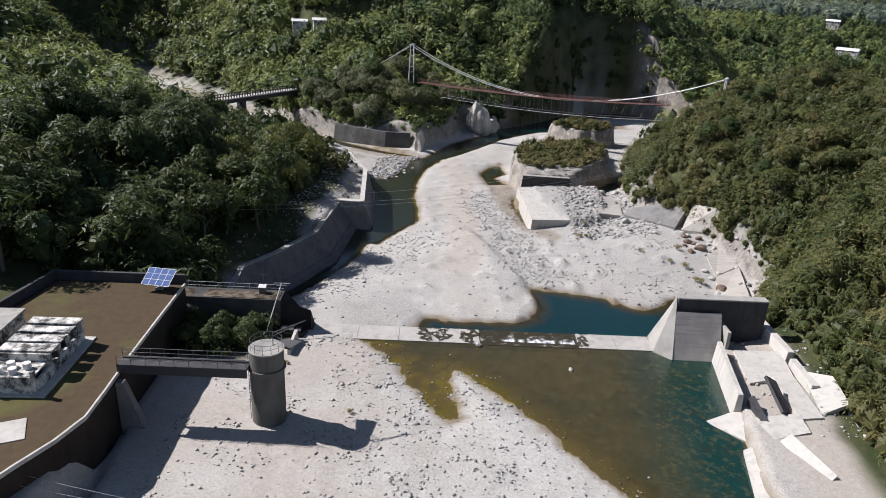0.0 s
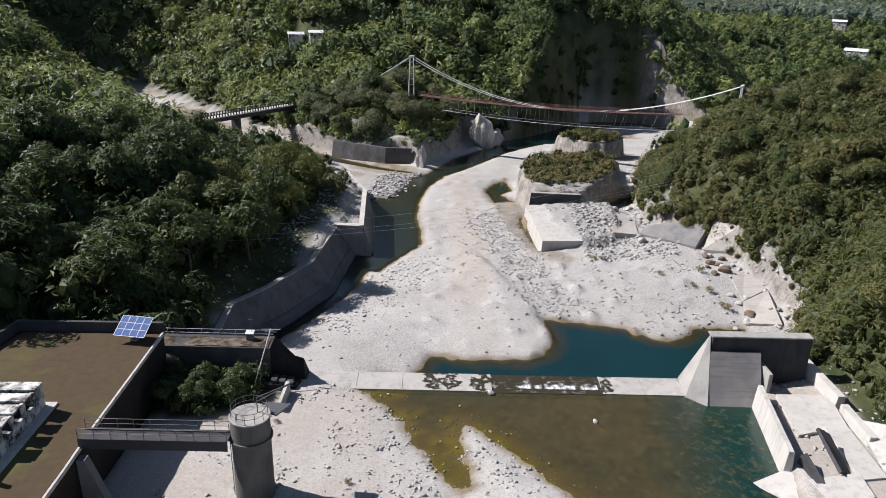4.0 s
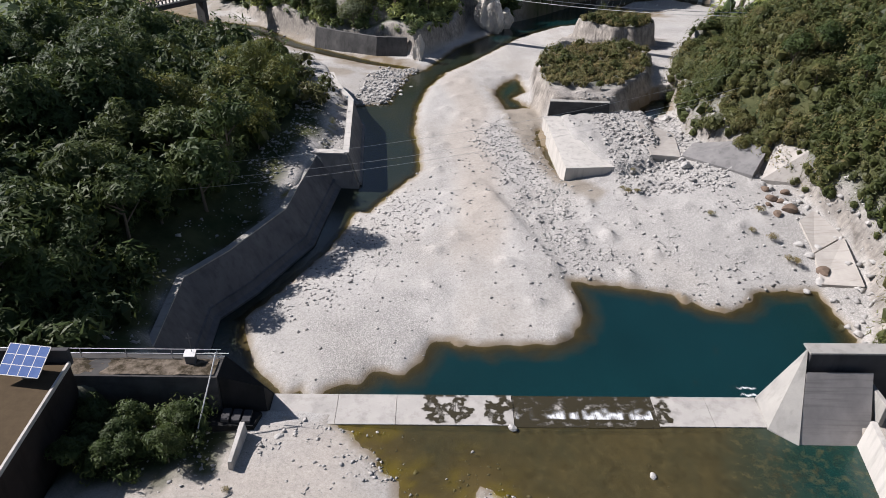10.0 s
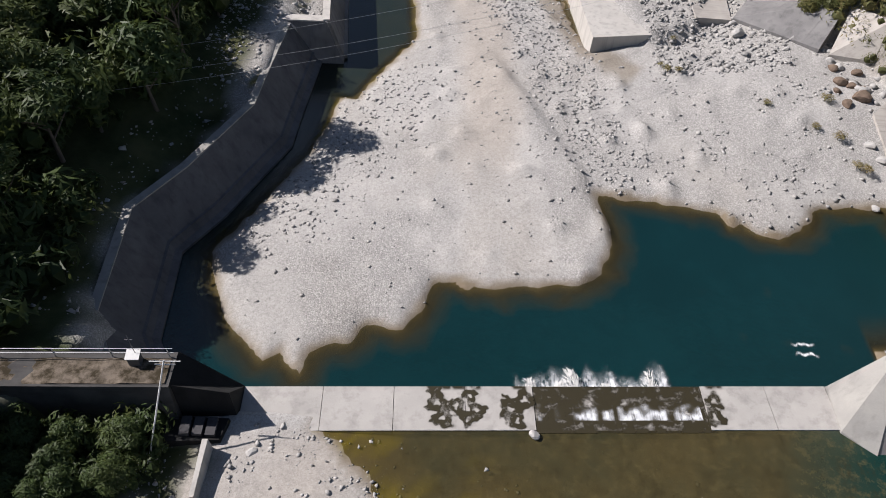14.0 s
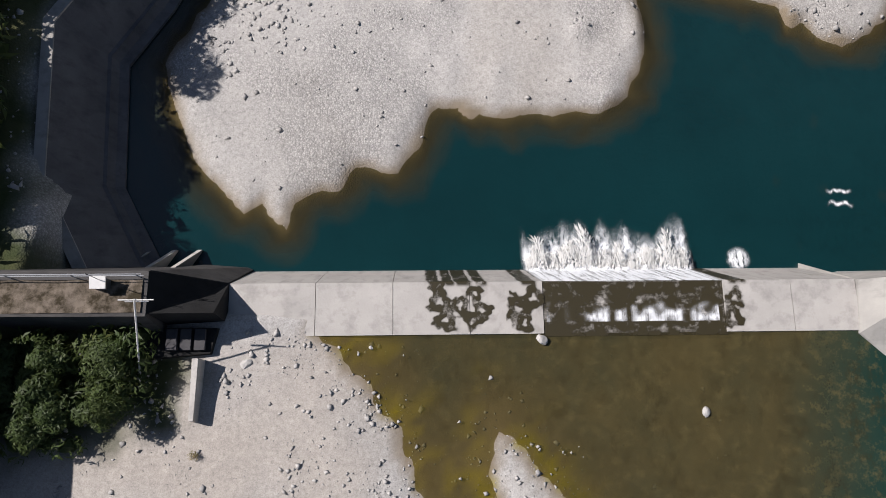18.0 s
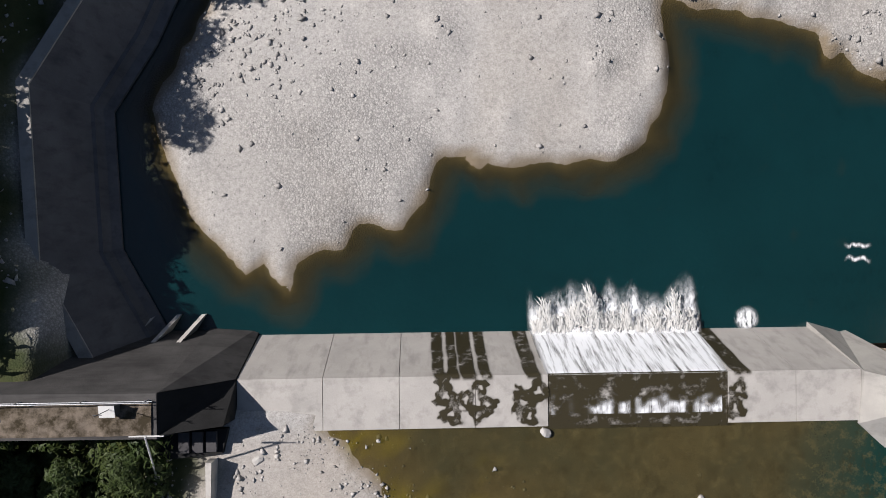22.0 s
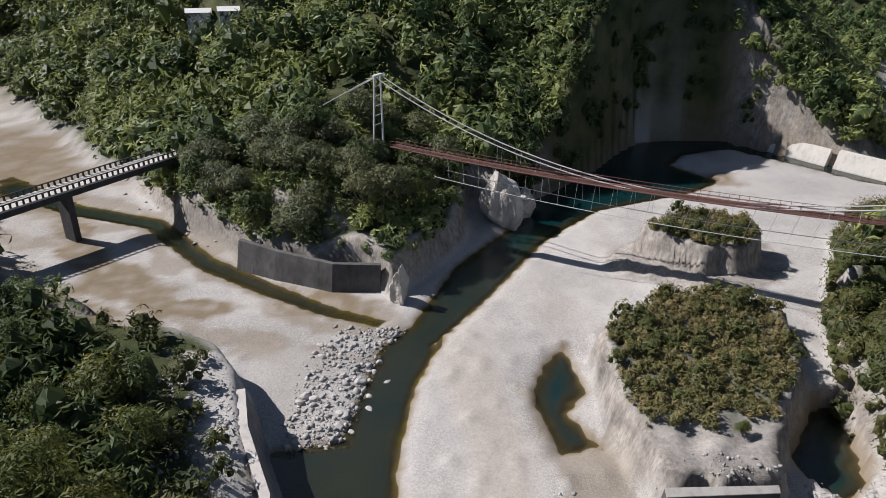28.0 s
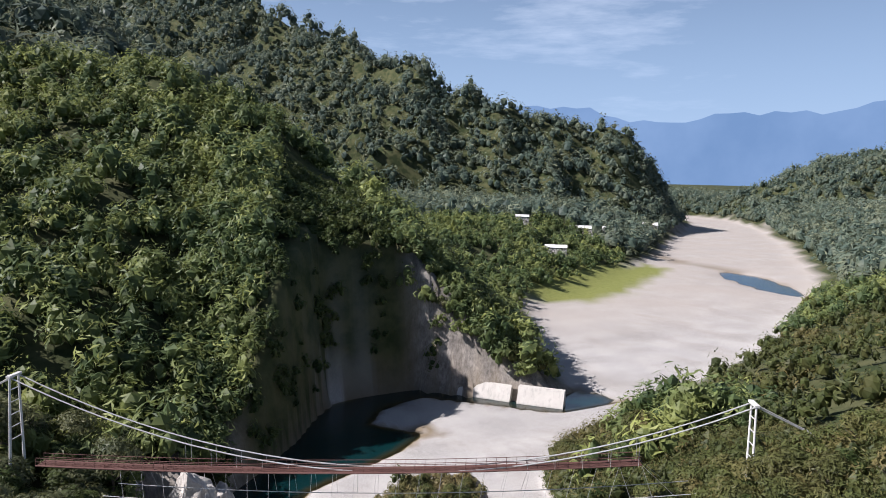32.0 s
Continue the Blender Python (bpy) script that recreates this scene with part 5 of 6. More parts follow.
def pylon(top, base_z, spread, label):
    t = thing("pylon", label, "pylon", (top.x, top.y, base_z), math.degrees(math.atan2(across.y, across.x)), group="bridge pylons")
    h = top.z - base_z
    for s in (-1, 1):
        part("leg", rod(bmesh.new(), (s * spread, 0, -2), (s * 0.9, 0, h), 0.2, 8, 0.15), M_PAINT, t)
    n = max(3, int(h / 1.7))
    for i in range(1, n + 1):
        z, w = h * i / n, spread + (0.9 - spread) * i / n
        part("brace", rods([((-w, 0, z), (w, 0, z))], 0.08), M_PAINT, t)
    part("cap", boxed(-1.3, -0.3, h, 1.3, 0.3, h + 0.3), M_PAINT, t)


pylon(A, 14.5, 1.5, "slender white steel pylon above the trees")
pylon(B, 15.5, 1.1, "white concrete pylon rising out of the scrub")

# ---- road bridge over the side stream ----
rb = thing("road_bridge", "narrow concrete road bridge with dark posts and rails", "bridge")
P, Q = Vector((-84, 205.4, 7.3)), Vector((-48.5, 256, 7.3))
w = (Q - P).normalized()
n2 = Vector((w.y, -w.x, 0))


def beam(a, b, half, z0, z1):
    return solid(bmesh.new(), [a + n2 * half + Vector((0, 0, z0)), b + n2 * half + Vector((0, 0, z0)), b - n2 * half + Vector((0, 0, z0)), a - n2 * half + Vector((0, 0, z0))],
                 [a + n2 * half + Vector((0, 0, z1)), b + n2 * half + Vector((0, 0, z1)), b - n2 * half + Vector((0, 0, z1)), a - n2 * half + Vector((0, 0, z1))])


part("deck", beam(P, Q, 2.0, -0.35, 0), M_WHITE, rb)
for s in (-1.3, 1.3):
    part("girder", beam(P + n2 * s, Q + n2 * s, 0.25, -1.6, -0.35), M_GREY, rb)
for s in (-1.95, 1.95):
    part("rail", beam(P + n2 * s, Q + n2 * s, 0.08, 0.75, 0.95), M_DARK, rb)
    for i in range(56):
        c = P.lerp(Q, (i + 0.5) / 56) + n2 * s
        part("post", beam(c - w * 0.16, c + w * 0.16, 0.12, 0, 0.75), M_DARK, rb)
for f in (0.3, 0.6, 0.98):
    c = P.lerp(Q, f)
    part("pier", beam(c - w * 0.6, c + w * 0.6, 1.6, -12, -1.6), M_GREY, rb)

# ---- broken far weir ----
M_BLEACH = concrete("bleached_concrete", (0.72, 0.69, 0.63), (0.6, 0.57, 0.52))
fw = thing("far_weir", "broken white concrete weir along the far bank", "weir", kind="structure")
part("face", band([(84, 305.5), (97.5, 290), (103.2, 283)], [(0.4, -8), (0.0, -4.8), (-1.8, -1.0), (-2.4, -1.0), (-4, -8)]), M_BLEACH, fw)
part("face", band([(104.4, 281.4), (112.6, 272.2)], [(0.4, -8), (0.0, -4.8), (-1.8, -0.8), (-3.4, -0.8), (-4.4, -8)]), M_BLEACH, fw)


# ---- spilling water ----
def foam_material(name, scale, lo, hi, stretch):
    k = Mat(name, 0.5, 0.4)
    k.done((0.9, 0.92, 0.94))
    a = k.ramp(k.noise(scale, 5, 0.7, stretch=stretch), (lo, 0.0), (hi, 1.0))
    a = k.maths("MULTIPLY", a, k.attr("body"))
    clear = k.n.new("ShaderNodeBsdfTransparent")
    mix = k.n.new("ShaderNodeMixShader")
    k.l.new(a, mix.inputs[0]), k.l.new(clear.outputs[0], mix.inputs[1]), k.l.new(k.b.outputs[0], mix.inputs[2])
    k.l.new(mix.outputs[0], k.n["Material Output"].inputs[0])
    return k.m


M_FOAM = foam_material("white_foam", 1.5, 0.33, 0.55, (1.7, 0.5, 1))
M_VEIL = foam_material("falling_water", 1.1, 0.3, 0.52, (2.6, 0.4, 0.2))
M_FILM = foam_material("wet_algae", 0.9, 0.30, 0.5, (1, 1, 1))
for node in M_FILM.node_tree.nodes:
    if node.type == "BSDF_PRINCIPLED":
        node.inputs["Base Color"].default_value, node.inputs["Roughness"].default_value = (0.032, 0.026, 0.012, 1), 0.45


def film(name, xs, ys, height, body, material, parent, label=""):
    X, Y = np.meshgrid(xs, ys)
    ob = sheet(name, xs, ys, None, height(X, Y), material, dict(body=body(X, Y)))
    ob.parent = parent
    if label:
        ob["label"] = label
    return ob


def face_z(Y, d=0.0):
    return np.where(Y < 85.3, 4.5 + 0.016 * (Y - 81.6), 4.56 - (Y - 85.3) * 3.057) + d


foam = lambda X, Y: step(7.9, 8.6, X) * step(22.2, 21.4, X) * step(87.2, 87.5, Y) * step(4.3 + 1.3 * waves(X, 0 * Y, 2.6, 61), 1.0 + 0.6 * waves(X, 0 * Y, 1.3, 62), Y - 87.2)
film("foam", np.arange(7.6, 22.6, 0.15), np.arange(87.0, 92.4, 0.15), lambda X, Y: -2.36 + 0.5 * step(2.6, 0, Y - 87.2) + 0.14 * waves(X, Y, 1.0, 63), foam, M_FOAM, weir, "churning white foam")
film("foam", np.arange(24.9, 27.3, 0.12), np.arange(87.2, 89.8, 0.12), lambda X, Y: -2.44 + 0.08 * waves(X, Y, 0.8, 64), lambda X, Y: step(1.1, 0.4, np.hypot(X - 26.1, Y - 88.4)), M_FOAM, weir, "small patch of foam")
film("foam", np.arange(34.0, 37.2, 0.1), np.arange(92.6, 95.0, 0.1), lambda X, Y: -2.57 + 0.02 * waves(X, Y, 0.8, 65), lambda X, Y: step(0.22, 0.0, np.minimum(np.abs(Y - 94.3 + 0.2 * waves(X, 0 * Y, 1.2, 68)), np.abs(Y - 93.2 - 0.2 * waves(X, 0 * Y, 1.0, 70)))) * step(1.2, 0.5, np.abs(X - 35.6)), M_FOAM, weir, "thin streaks of foam on the pond")
film("water_veil", np.arange(8.2, 22.0, 0.2), np.arange(85.25, 87.9, 0.12), lambda X, Y: np.where(Y < 85.3, face_z(Y, -0.02), 4.56 - 0.07 - (Y - 85.3) * 3.02 + 0.08), lambda X, Y: 0.97 * step(8.2, 8.6, X) * step(21.9, 21.2, X + 0.35 * (86 - Y)), M_VEIL, weir, "thin white sheet of falling water")
film("wet_film", np.arange(8.2, 22.0, 0.25), np.arange(81.4, 87.8, 0.15), lambda X, Y: np.where(Y < 85.3, face_z(Y, -0.05), 4.56 - 0.07 - (Y - 85.3) * 3.02 + 0.04), lambda X, Y: 1.3 * step(7.9, 8.8, X) * step(22.0, 21.0, X), M_FILM, weir, "dark wet algae where water spills")
film("riffle", np.arange(8.6, 21.2, 0.2), np.arange(82.4, 84.0, 0.1), lambda X, Y: face_z(Y, -0.03), lambda X, Y: step(0.75, 0.1, np.abs(Y - 82.75 - 0.35 * waves(X, Y, 2, 66))) * step(-0.7, 0.1, waves(X, 0 * Y, 2.2, 77)) * (0.75 + 0.3 * waves(X, Y, 0.7, 78)), M_VEIL, weir, "white riffles on the crest")


def spray(n, label):
    """Thin white flicks of water thrown out from the foot of the fall."""
    rr = np.random.RandomState(8)
    x = rr.uniform(8.4, 21.6, n)
    reach = 1.0 + 2.6 * np.abs(waves(x, 0 * x, 2.0, 79))
    u = rr.rand(n) ** 0.8
    a = 1.5708 + 0.35 * rr.normal(size=n)
    y, z = 87.35 + u * reach, -2.25 + 3.6 * u * (1 - u) * rr.rand(n) * reach / 2 + 0.1
    long, wide = rr.uniform(0.12, 0.5, n), rr.uniform(0.02, 0.06, n)
    d = np.stack([np.cos(a), np.sin(a), 0.5 - u], -1) * long[:, None]
    w = np.stack([-np.sin(a), np.cos(a), 0 * a], -1) * wide[:, None]
    c = np.stack([x + 0.5 * u * np.cos(a), y, z], -1)
    ob = new("spray", quads("spray", np.stack([c - d, c + w, c + d, c - w], 1), M_PAINT))
    ob.parent, ob["label"] = weir, label


spray(2600, "white spray thrown up by the fall")


def seep(spots, streaks):
    """Loops and runs of dark algae where water seeps over the crest."""
    def body(X, Y):
        out = np.zeros(X.shape)
        for q, (x, y, r) in enumerate(spots):
            d = np.hypot(X - x, (Y - y) * 0.9) * (1 + 0.2 * np.sin(3 * np.arctan2(Y - y, X - x) + q))
            out = np.maximum(out, step(0.5 * r, 0.15 * r, np.abs(d - 0.66 * r + 0.12 * waves(X, Y, 0.7, 69))))
        for x0, x1 in streaks:
            run = step(0.25, -0.05, np.abs(X - (x0 + x1) / 2 + 0.12 * waves(0 * X, Y, 1.5, 67)) - (x1 - x0) / 2)
            out = np.maximum(out, run * step(84.9, 85.4, Y))
        return 1.6 * out
    return body


SPOTS = [(1.1, 83.9, 0.75), (1.5, 82.6, 0.7), (2.5, 83.6, 0.62), (3.3, 82.6, 0.55), (4.1, 83.2, 0.6), (6.6, 83.4, 0.8), (7.7, 84.1, 0.75), (7.0, 82.3, 0.6), (1.0, 84.9, 0.5), (3.6, 84.5, 0.5)]
RUNS = [(0.35, 0.9), (1.5, 1.9), (2.3, 3.1), (3.7, 4.2), (6.9, 7.7), (21.9, 22.9)]
film("algae_stain", np.arange(-0.4, 8.5, 0.07), np.concatenate([np.arange(81.65, 85.3, 0.07), np.arange(85.3, 87.8, 0.12)]), lambda X, Y: face_z(Y, 0.02), seep(SPOTS, RUNS[:5]), M_FILM, weir, "brown algae loops on the crest")
film("algae_stain", np.arange(21.3, 23.6, 0.07), np.concatenate([np.arange(81.65, 85.3, 0.1), np.arange(85.3, 87.8, 0.12)]), lambda X, Y: face_z(Y, 0.02), seep([(21.9, 82.6, 0.7), (22.2, 84.0, 0.6)], RUNS[5:]), M_FILM, weir, "brown algae at the spillway edge")


# ---- stones ----
def stones(name, spots, label):
    """Many angular stones in one mesh; spots: rows of x, y, z, size."""
    r = np.random.RandomState(91)
    base = np.array([(1, 0, 0), (-1, 0, 0), (0, 1, 0), (0, -1, 0), (0, 0, 1), (0, 0, -1)], float)
    tri = np.array([(0, 2, 4), (2, 1, 4), (1, 3, 4), (3, 0, 4), (2, 0, 5), (1, 2, 5), (3, 1, 5), (0, 3, 5)])
    n = len(spots)
    shape = base[None] * (0.6 + 0.7 * r.rand(n, 6, 1)) + 0.25 * r.normal(size=(n, 6, 3))
    shape[:, :, 2] *= 0.65
    a = r.rand(n) * 6.283
    c, s = np.cos(a)[:, None], np.sin(a)[:, None]
    xy = np.stack([shape[:, :, 0] * c - shape[:, :, 1] * s, shape[:, :, 0] * s + shape[:, :, 1] * c, shape[:, :, 2]], -1)
    co = xy * spots[:, None, 3:4] + spots[:, None, :3]
    me = bpy.data.meshes.new(name)
    me.vertices.add(n * 6)
    me.vertices.foreach_set("co", co.reshape(-1))
    f = (tri[None] + 6 * np.arange(n)[:, None, None]).reshape(-1)
    me.loops.add(len(f))
    me.loops.foreach_set("vertex_index", f)
    me.polygons.add(n * 8)
    me.polygons.foreach_set("loop_start", np.arange(0, n * 24, 3))
    me.update(calc_edges=True)
    me.materials.append(M_STONE)
    return tagged(new(name, me), label, "stones", kind="stuff")


def spread(n, x0, x1, y0, y1, small, big, chance, level=-99.0):
    r = np.random.RandomState(n)
    X, Y = r.uniform(x0, x1, n), r.uniform(y0, y1, n)
    Z, i = land(X, Y)
    k = r.rand(n) < chance(X, Y, i)
    size = small + (big - small) * r.rand(n) ** 5
    return np.stack([X, Y, np.maximum(Z, level) + 0.1 * size, size], -1)[k]


def near(X, Y, ax, ay, bx, by):
    u = np.clip(((X - ax) * (bx - ax) + (Y - ay) * (by - ay)) / ((bx - ax) ** 2 + (by - ay) ** 2), 0, 1)
    return np.hypot(X - ax - u * (bx - ax), Y - ay - u * (by - ay))


dry = lambda i: (i["wet"] > 0.1) & (i["floor"] < 0.5)
stones("stones", np.concatenate([
    spread(26000, -24, 24, 90, 160, 0.05, 0.3, lambda X, Y, i: dry(i) * (0.05 + 0.95 * step(9, 1, near(X, Y, -15, 112, -3, 134) + 2 * waves(X, Y, 5, 71)) + 0.7 * step(6, 1, near(X, Y, 21, 120, 12, 164) + 2 * waves(X, Y, 4, 74)))),
    spread(20000, 6, 52, 108, 172, 0.06, 0.36, lambda X, Y, i: dry(i) * (0.12 + 0.9 * step(7, 1, near(X, Y, 22, 120, 13, 164) + 2 * waves(X, Y, 4, 74)) + 0.7 * step(-0.1, 0.8, waves(X, Y, 12, 72)) * step(24, 32, X))),
    spread(3500, 31, 49, 136, 170, 0.12, 0.55, lambda X, Y, i: dry(i) * 0.9),
    spread(2500, -16, -2, 176, 206, 0.12, 0.6, lambda X, Y, i: (i["wet"] > -0.8) * step(9, 2, np.abs(X + 10 - 0.35 * (Y - 190))))]),
    "loose grey river stones on the gravel bars")
stones("stones", np.concatenate([
    spread(9000, -24, 12, 48, 82, 0.05, 0.3, lambda X, Y, i: (i["pool"] > -0.6) * (0.12 + 0.88 * step(0.0, 0.8, waves(X, Y, 9, 73)))),
    spread(2600, -8, 24, 50, 81.4, 0.05, 0.24, lambda X, Y, i: (i["pool"] > -2.4) * 0.7),
    spread(700, -4, 30, 52, 81, 0.04, 0.2, lambda X, Y, i: 0.5 + 0 * X),
    spread(5200, -9, 30, 50, 81.3, 0.04, 0.2, lambda X, Y, i: 0.85 * step(4.5, 0.3, -i["pool"] + 1.5 * waves(X, Y, 5, 57)) * step(-0.2, 0.6, waves(X, Y, 6, 55) + 0.5 * waves(X, Y, 2, 56)), 4.36),
    spread(900, 39, 52, 62, 90, 0.08, 0.5, lambda X, Y, i: (i["upper"] > 0.5) * 0.6)]), "scattered stones on the dry bed above the weir")
stones("stones", np.concatenate([
    spread(6500, -32, -12, 92, 186, 0.09, 0.45, lambda X, Y, i: ((i["floor"] > np.where(Y > 142, 2.8, 4.6)) & (i["floor"] < 12)) * np.where(Y > 128, 0.9, 0.3)),
    spread(1600, 40, 66, 88, 160, 0.15, 0.8, lambda X, Y, i: (i["floor"] > -4) & (i["floor"] < 5)),
    spread(900, -70, -20, 200, 262, 0.1, 0.6, lambda X, Y, i: (i["floor"] > -3) & (i["floor"] < 3) & (Y > X * -0.9 + 190))]), "broken rock rubble along the banks")


def boulder(seed):
    r = np.random.RandomState(seed)
    bm = bmesh.new()
    bmesh.ops.create_icosphere(bm, subdivisions=2, radius=1)
    d = r.normal(size=(5, 3))
    d /= np.linalg.norm(d, axis=1)[:, None]
    for v in bm.verts:
        p = np.array(v.co)
        p = p * (1 + 0.12 * r.normal() * 0.5)
        for n in d:
            over = p @ n - 0.72
            if over > 0:
                p = p - n * over
        v.co = Vector(p * (1, 0.8, 0.62))
    return part("boulder", bm, M_STONE)


first = {}
spots = [(8.2, 81.2, 4.6, 0.45, "white"), (19.4, 76.1, 4.45, 0.4, "white"), (-12.0, 79.7, 4.7, 0.6, "pale grey")]
r = np.random.RandomState(3)
for _ in range(70):
    x, y = r.uniform(36, 62), r.uniform(92, 172)
    if -9 < off(FLOOR, x, y) < 3:
        spots.append((x, y, ground_z(x, y) + 0.15, r.uniform(0.4, 1.0), "pale grey"))
for _ in range(30):
    x, y = r.uniform(-15, -4), r.uniform(182, 204)
    spots.append((x, y, max(ground_z(x, y), -3.0) + 0.1, r.uniform(0.35, 0.8), "pale grey"))
MASTERS = [boulder(200 + i) for i in range(5)]
for i, (x, y, z, s, tone) in enumerate(spots):
    m = pose(x, y, z, r.uniform(-15, 15), r.uniform(-15, 15), r.uniform(0, 360)) @ Matrix.Diagonal((s, s, s, 1))
    ob = MASTERS[i] if i < 5 else new("boulder", MASTERS[i % 5].data)
    ob.matrix_world = m
    tagged(ob, tone + " river boulder resting on gravel", "boulder", group="boulders")


BROWNS = boulder(210)
BROWNS.data.materials.clear()
BROWNS.data.materials.append(M_BROWN)
for i, (x, y, s) in enumerate(((54.0, 128.8, 1.3), (51.8, 127.7, 0.8), (52.5, 132.0, 1.0), (55.5, 134.0, 0.9), (52.7, 135.0, 0.8), (53.6, 131.2, 0.7), (53.9, 116.0, 1.2), (51.4, 130.1, 0.6), (54.8, 130.6, 0.7))):
    ob = BROWNS if i == 0 else new("boulder", BROWNS.data)
    ob.matrix_world = pose(x, y, ground_z(x, y) + 0.2 * s, 12 * math.sin(i * 5), 10 * math.cos(i * 3), 73 * i) @ Matrix.Diagonal((s, s, s, 1))
    tagged(ob, "rust-brown boulder in the rubble of the bank", "boulder", group="brown boulders")

# ---- broken bank lining on the gravel's edge ----
M_LINING = concrete("bank_lining", (0.58, 0.54, 0.49), (0.42, 0.385, 0.345), (0.25, 2.5, 1))


def lining(name, corners, lift, label, material=M_LINING):
    """A slab that lies on the slope of the bank."""
    t = thing(name, label, "slab", kind="structure")
    zs = [ground_z(x, y) for x, y in corners]
    part("slab", solid(bmesh.new(), [(x, y, z - 1.6) for (x, y), z in zip(corners, zs)], [(x, y, z + lift) for (x, y), z in zip(corners, zs)]), material, t)


lining("bank_lining", [(52.7, 113.6), (57.6, 112.2), (59.2, 122.2), (53.9, 119.2)], 0.45, "grooved pale concrete lining sloping up the bank")
lining("bank_lining", [(54.0, 119.5), (59.2, 122.5), (57.4, 128.4), (54.3, 125.8)], 0.4, "cracked pale concrete lining sloping up the bank")
lining("bank_lining", [(43.6, 148.2), (52.0, 138.6), (56.2, 143.4), (46.8, 152.6)], 0.55, "dirty concrete face under overhanging scrub", M_MID)
lining("apron_slab", [(38.2, 147.8), (43.4, 148.0), (45.2, 158.4), (38.6, 161.4)], 0.35, "pale concrete apron slab half buried in gravel")
lining("bank_lining", [(53.0, 137.6), (57.6, 135.2), (59.4, 137.6), (56.4, 142.6)], 0.35, "tilted pale slab beside brown boulders")

# ---- wires over the river ----
for i, (p, q) in enumerate((((-31.9, 125.5), (-3.2, 136.6)), ((-30.7, 121.0), (-6.5, 129.6)), ((-30.2, 118.8), (-9.5, 126.1)))):
    p, q = Vector((*p, 8.0)), Vector((*q, 8.0))
    d = (q - p) / (q - p).length
    line = hang(p - d * 40 + Vector((0, 0, 4.5)), q + d * 62 + Vector((0, 0, 4.5)), 4.5, 40)
    wire = thing("overhead_wire", "thin pale overhead wire strung across the river", "wire", group="overhead wires")
    part("strand", tube(line, 0.018, 4), M_CABLE, wire)
for p, q in (((-46, 50.1, 11.6), (-8, 43.9, 8.4)), ((-46, 48.4, 11.4), (-8, 44.4, 7.8))):
    line = hang(Vector(p), Vector(q), 1.0, 16)
    wire = thing("overhead_wire", "thin pale service wire above the building edge", "wire", group="service wires")
    part("strand", tube(line, 0.018, 4), M_CABLE, wire)

# ---- small far buildings ----
M_SHED = plain("white_sheet_roof", (0.78, 0.78, 0.76), 0.5, 0, 1.0, 0.2)


def shed(x, y, w_, d_, h, turn, label, lift=0.0):
    t = thing("shed", label, "shed", (x, y, ground_z(x, y) + lift), turn)
    part("wall", boxed(-w_ / 2, -d_ / 2, -4, w_ / 2, d_ / 2, h), M_MOULD, t)
    bm = bmesh.new()
    e = 0.4
    solid(bm, [(-w_ / 2 - e, -d_ / 2 - e, h), (w_ / 2 + e, -d_ / 2 - e, h), (w_ / 2 + e, d_ / 2 + e, h), (-w_ / 2 - e, d_ / 2 + e, h)],
          [(-w_ / 2 - e, -0.05, h + d_ * 0.22), (w_ / 2 + e, -0.05, h + d_ * 0.22), (w_ / 2 + e, 0.05, h + d_ * 0.22), (-w_ / 2 - e, 0.05, h + d_ * 0.22)])
    part("roof", bm, M_SHED, t)


shed(-58, 316, 6, 4, 2.6, 15, "white-roofed house among trees on the hillside", 1)
shed(-49, 312, 5, 4, 2.4, 15, "pale house beside trees on the hillside", 1)
shed(290, 545, 9, 6, 4, -35, "white-roofed house at the mountain foot", 1.5)
shed(356, 552, 26, 9, 3, -40, "long pale greenhouse roof in the valley", 1.5)
shed(505, 650, 34, 12, 3, -40, "long pale greenhouse roof in the valley", 1.5)
shed(268, 477, 13, 7, 3, -40, "pale greenhouse roof among trees", 1.5)

# ---- pale rock by the bridge, shrubs on the gravel ----
M_PALE = Mat("pale_rock", 0.9, 0.2)
M_PALE.bump(M_PALE.noise(0.6, 8, 0.7), 0.9, 0.5)
M_PALE = M_PALE.done(M_PALE.ramp(M_PALE.noise(0.3, 8, 0.7, stretch=(1, 1, 0.5)), (0.3, (0.25, 0.23, 0.205)), (0.55, (0.52, 0.49, 0.44)), (0.8, (0.60, 0.57, 0.52))))


def crag(x, y, z, sx, sy, sz, seed, label):
    rr = np.random.RandomState(seed)
    bm = bmesh.new()
    bmesh.ops.create_icosphere(bm, subdivisions=4, radius=1)
    d = rr.normal(size=(26, 3))
    d /= np.linalg.norm(d, axis=1)[:, None]
    cut = rr.uniform(0.5, 0.85, 26)
    for v in bm.verts:
        p = np.array(v.co)
        for n_, c_ in zip(d, cut):
            over = p @ n_ - c_
            if over > 0:
                p = p - n_ * over
        p = p * (1 + 0.16 * noise.noise(Vector(p * 2.9)) + 0.06 * noise.noise(Vector(p * 8)))
        v.co = Vector(p * (sx, sy, sz))
    ob = part("crag", bm, M_PALE)
    ob.matrix_world = pose(x, y, z, 0, 0, rr.uniform(0, 360))
    return tagged(ob, label, "rock", group="crags")


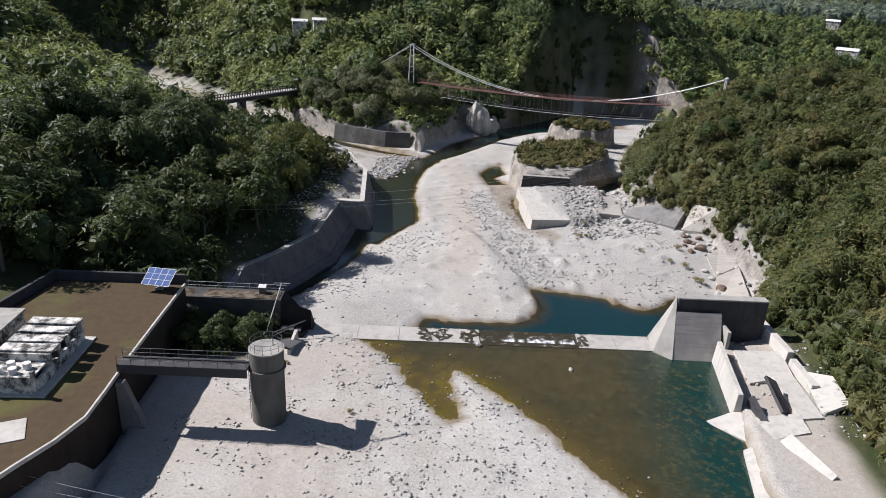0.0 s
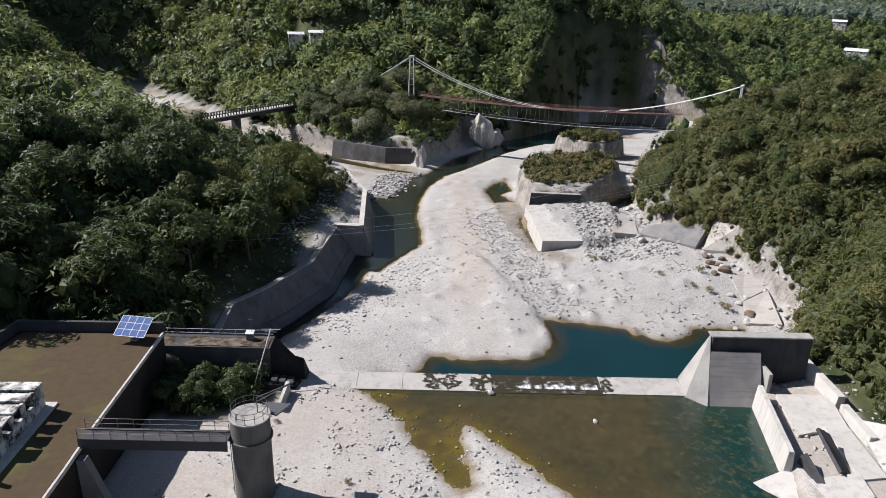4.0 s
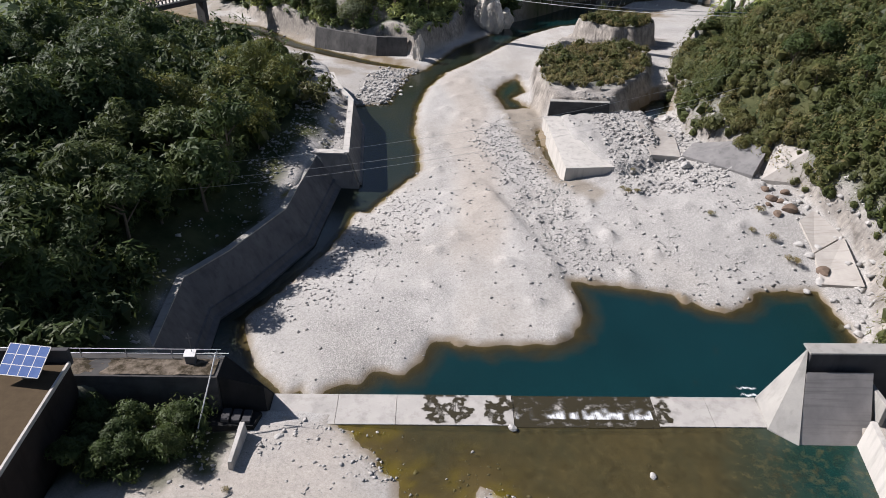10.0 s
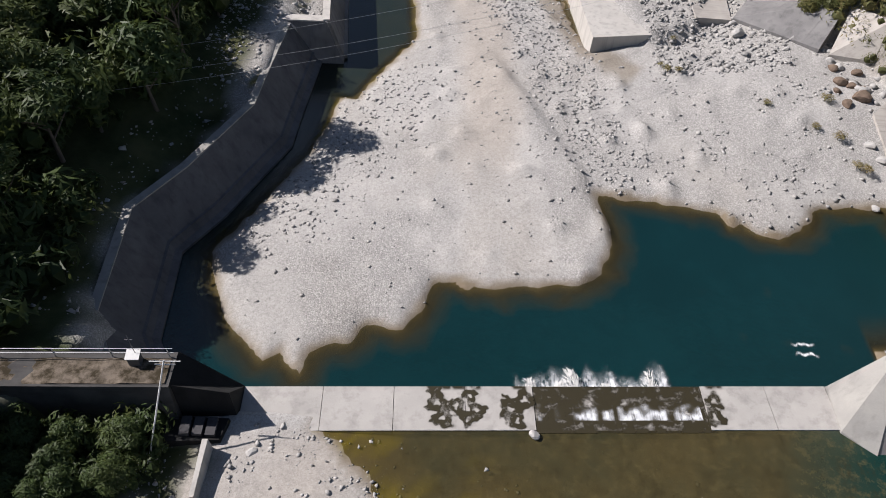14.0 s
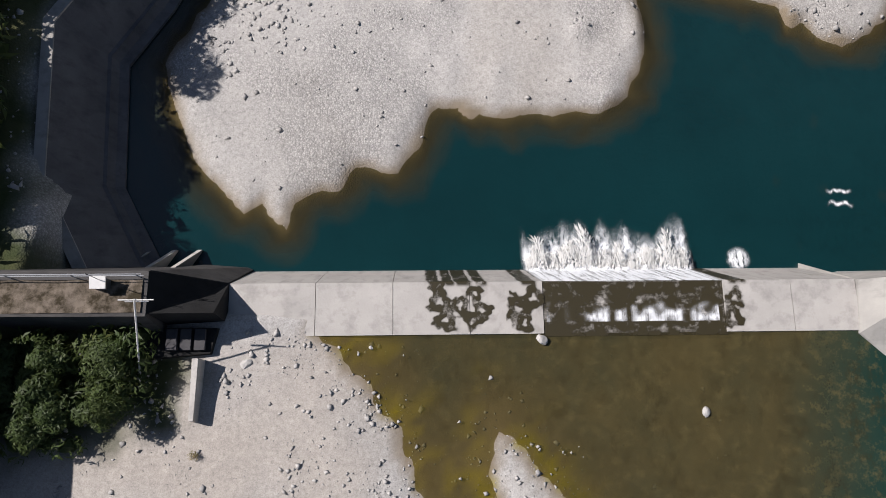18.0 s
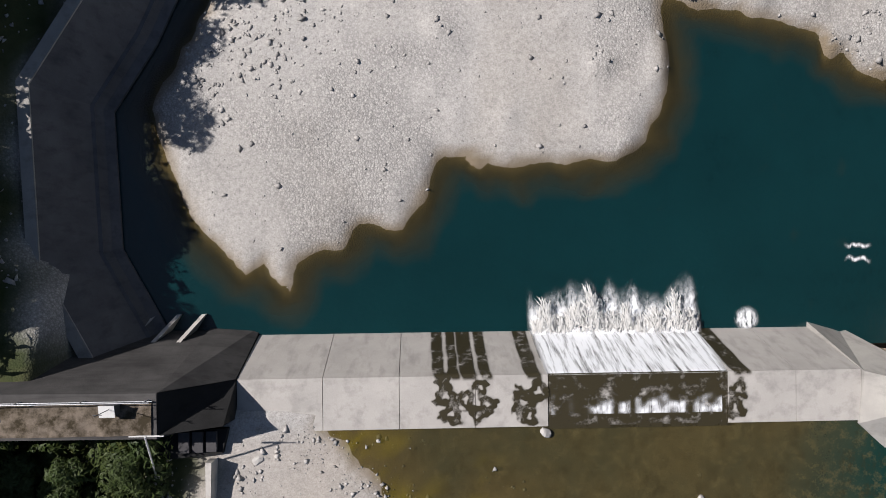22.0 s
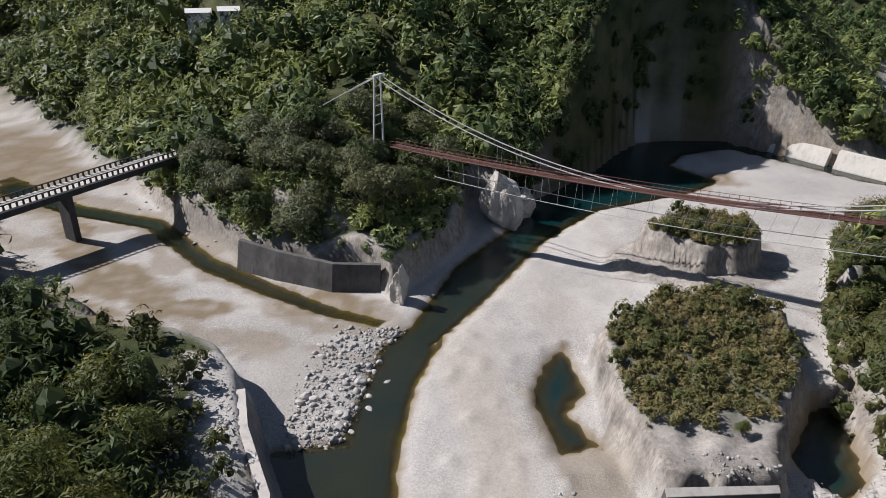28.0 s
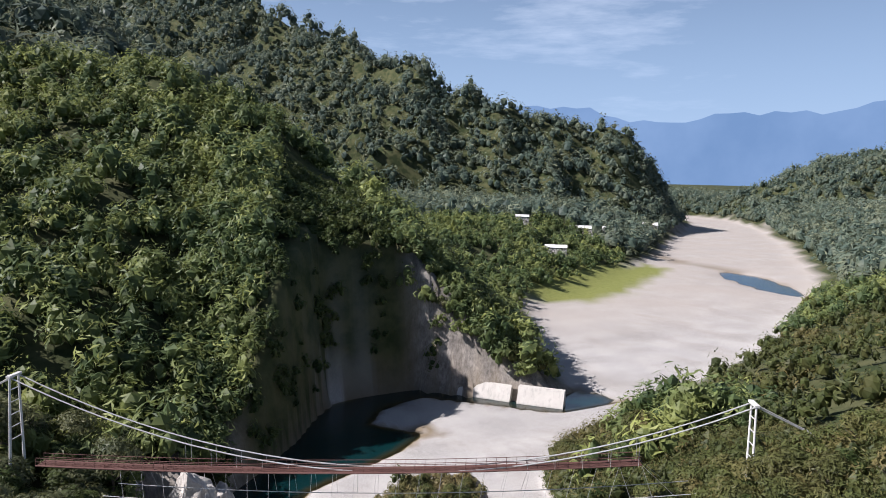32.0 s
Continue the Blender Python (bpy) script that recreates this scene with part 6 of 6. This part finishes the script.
crag(16.2, 244.5, 1.0, 5.4, 5.0, 8.0, 4, "tall pale fractured rock at the gorge foot")
crag(21.5, 249.5, -1.0, 3.6, 3.0, 4.5, 5, "pale rounded rock beside the teal pool")
crag(-3.2, 213.6, -1.2, 2.0, 2.6, 5.0, 6, "white rock prow at the cliff foot")
SHRUB = make_tree(61, 1.1, 0.9, M_STRAW, "small dry yellow shrub on the gravel", 0.16, 260, "shrub")
for i, (x, y, s) in enumerate(((32, 137.2, 1.0), (33.2, 136.4, 0.8), (31.4, 138.3, 0.7), (42.3, 128.5, 0.9), (49.4, 128.3, 1.2), (49.1, 122.3, 1.2), (49.8, 118.1, 1.0), (50.6, 117.4, 1.1),
                               (-15.1, 73.8, 0.5), (34.4, 144.2, 0.7), (46.8, 124, 0.9), (-6.4, 64.4, 0.6))):
    m = pose(x, y, ground_z(x, y), 0, 0, 50 * i)
    c = copy_thing(SHRUB, m) if i else SHRUB
    c.matrix_basis = m @ Matrix.Diagonal((0.8 * s, 0.8 * s, 0.75 * s, 1))

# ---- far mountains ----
# The range emits its own colour, with blue aerial haze put into it.
k = Mat("mountain_haze_glow", 1.0, 0.0)
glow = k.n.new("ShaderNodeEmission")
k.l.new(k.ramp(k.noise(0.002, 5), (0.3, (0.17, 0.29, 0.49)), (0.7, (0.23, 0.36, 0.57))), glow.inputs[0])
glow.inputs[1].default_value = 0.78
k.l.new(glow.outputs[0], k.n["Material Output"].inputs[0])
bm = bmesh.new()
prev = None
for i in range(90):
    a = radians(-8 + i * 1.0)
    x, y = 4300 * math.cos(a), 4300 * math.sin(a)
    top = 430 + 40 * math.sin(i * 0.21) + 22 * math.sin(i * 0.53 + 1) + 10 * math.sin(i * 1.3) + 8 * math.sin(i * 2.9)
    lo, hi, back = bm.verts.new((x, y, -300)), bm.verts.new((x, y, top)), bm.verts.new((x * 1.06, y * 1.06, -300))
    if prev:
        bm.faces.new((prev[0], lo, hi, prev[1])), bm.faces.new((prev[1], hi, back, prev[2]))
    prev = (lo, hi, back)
tagged(part("backdrop", bm, k.m, smooth=True), "mountain range on the horizon, blue haze in its glowing colour", "mountains", kind="structure")
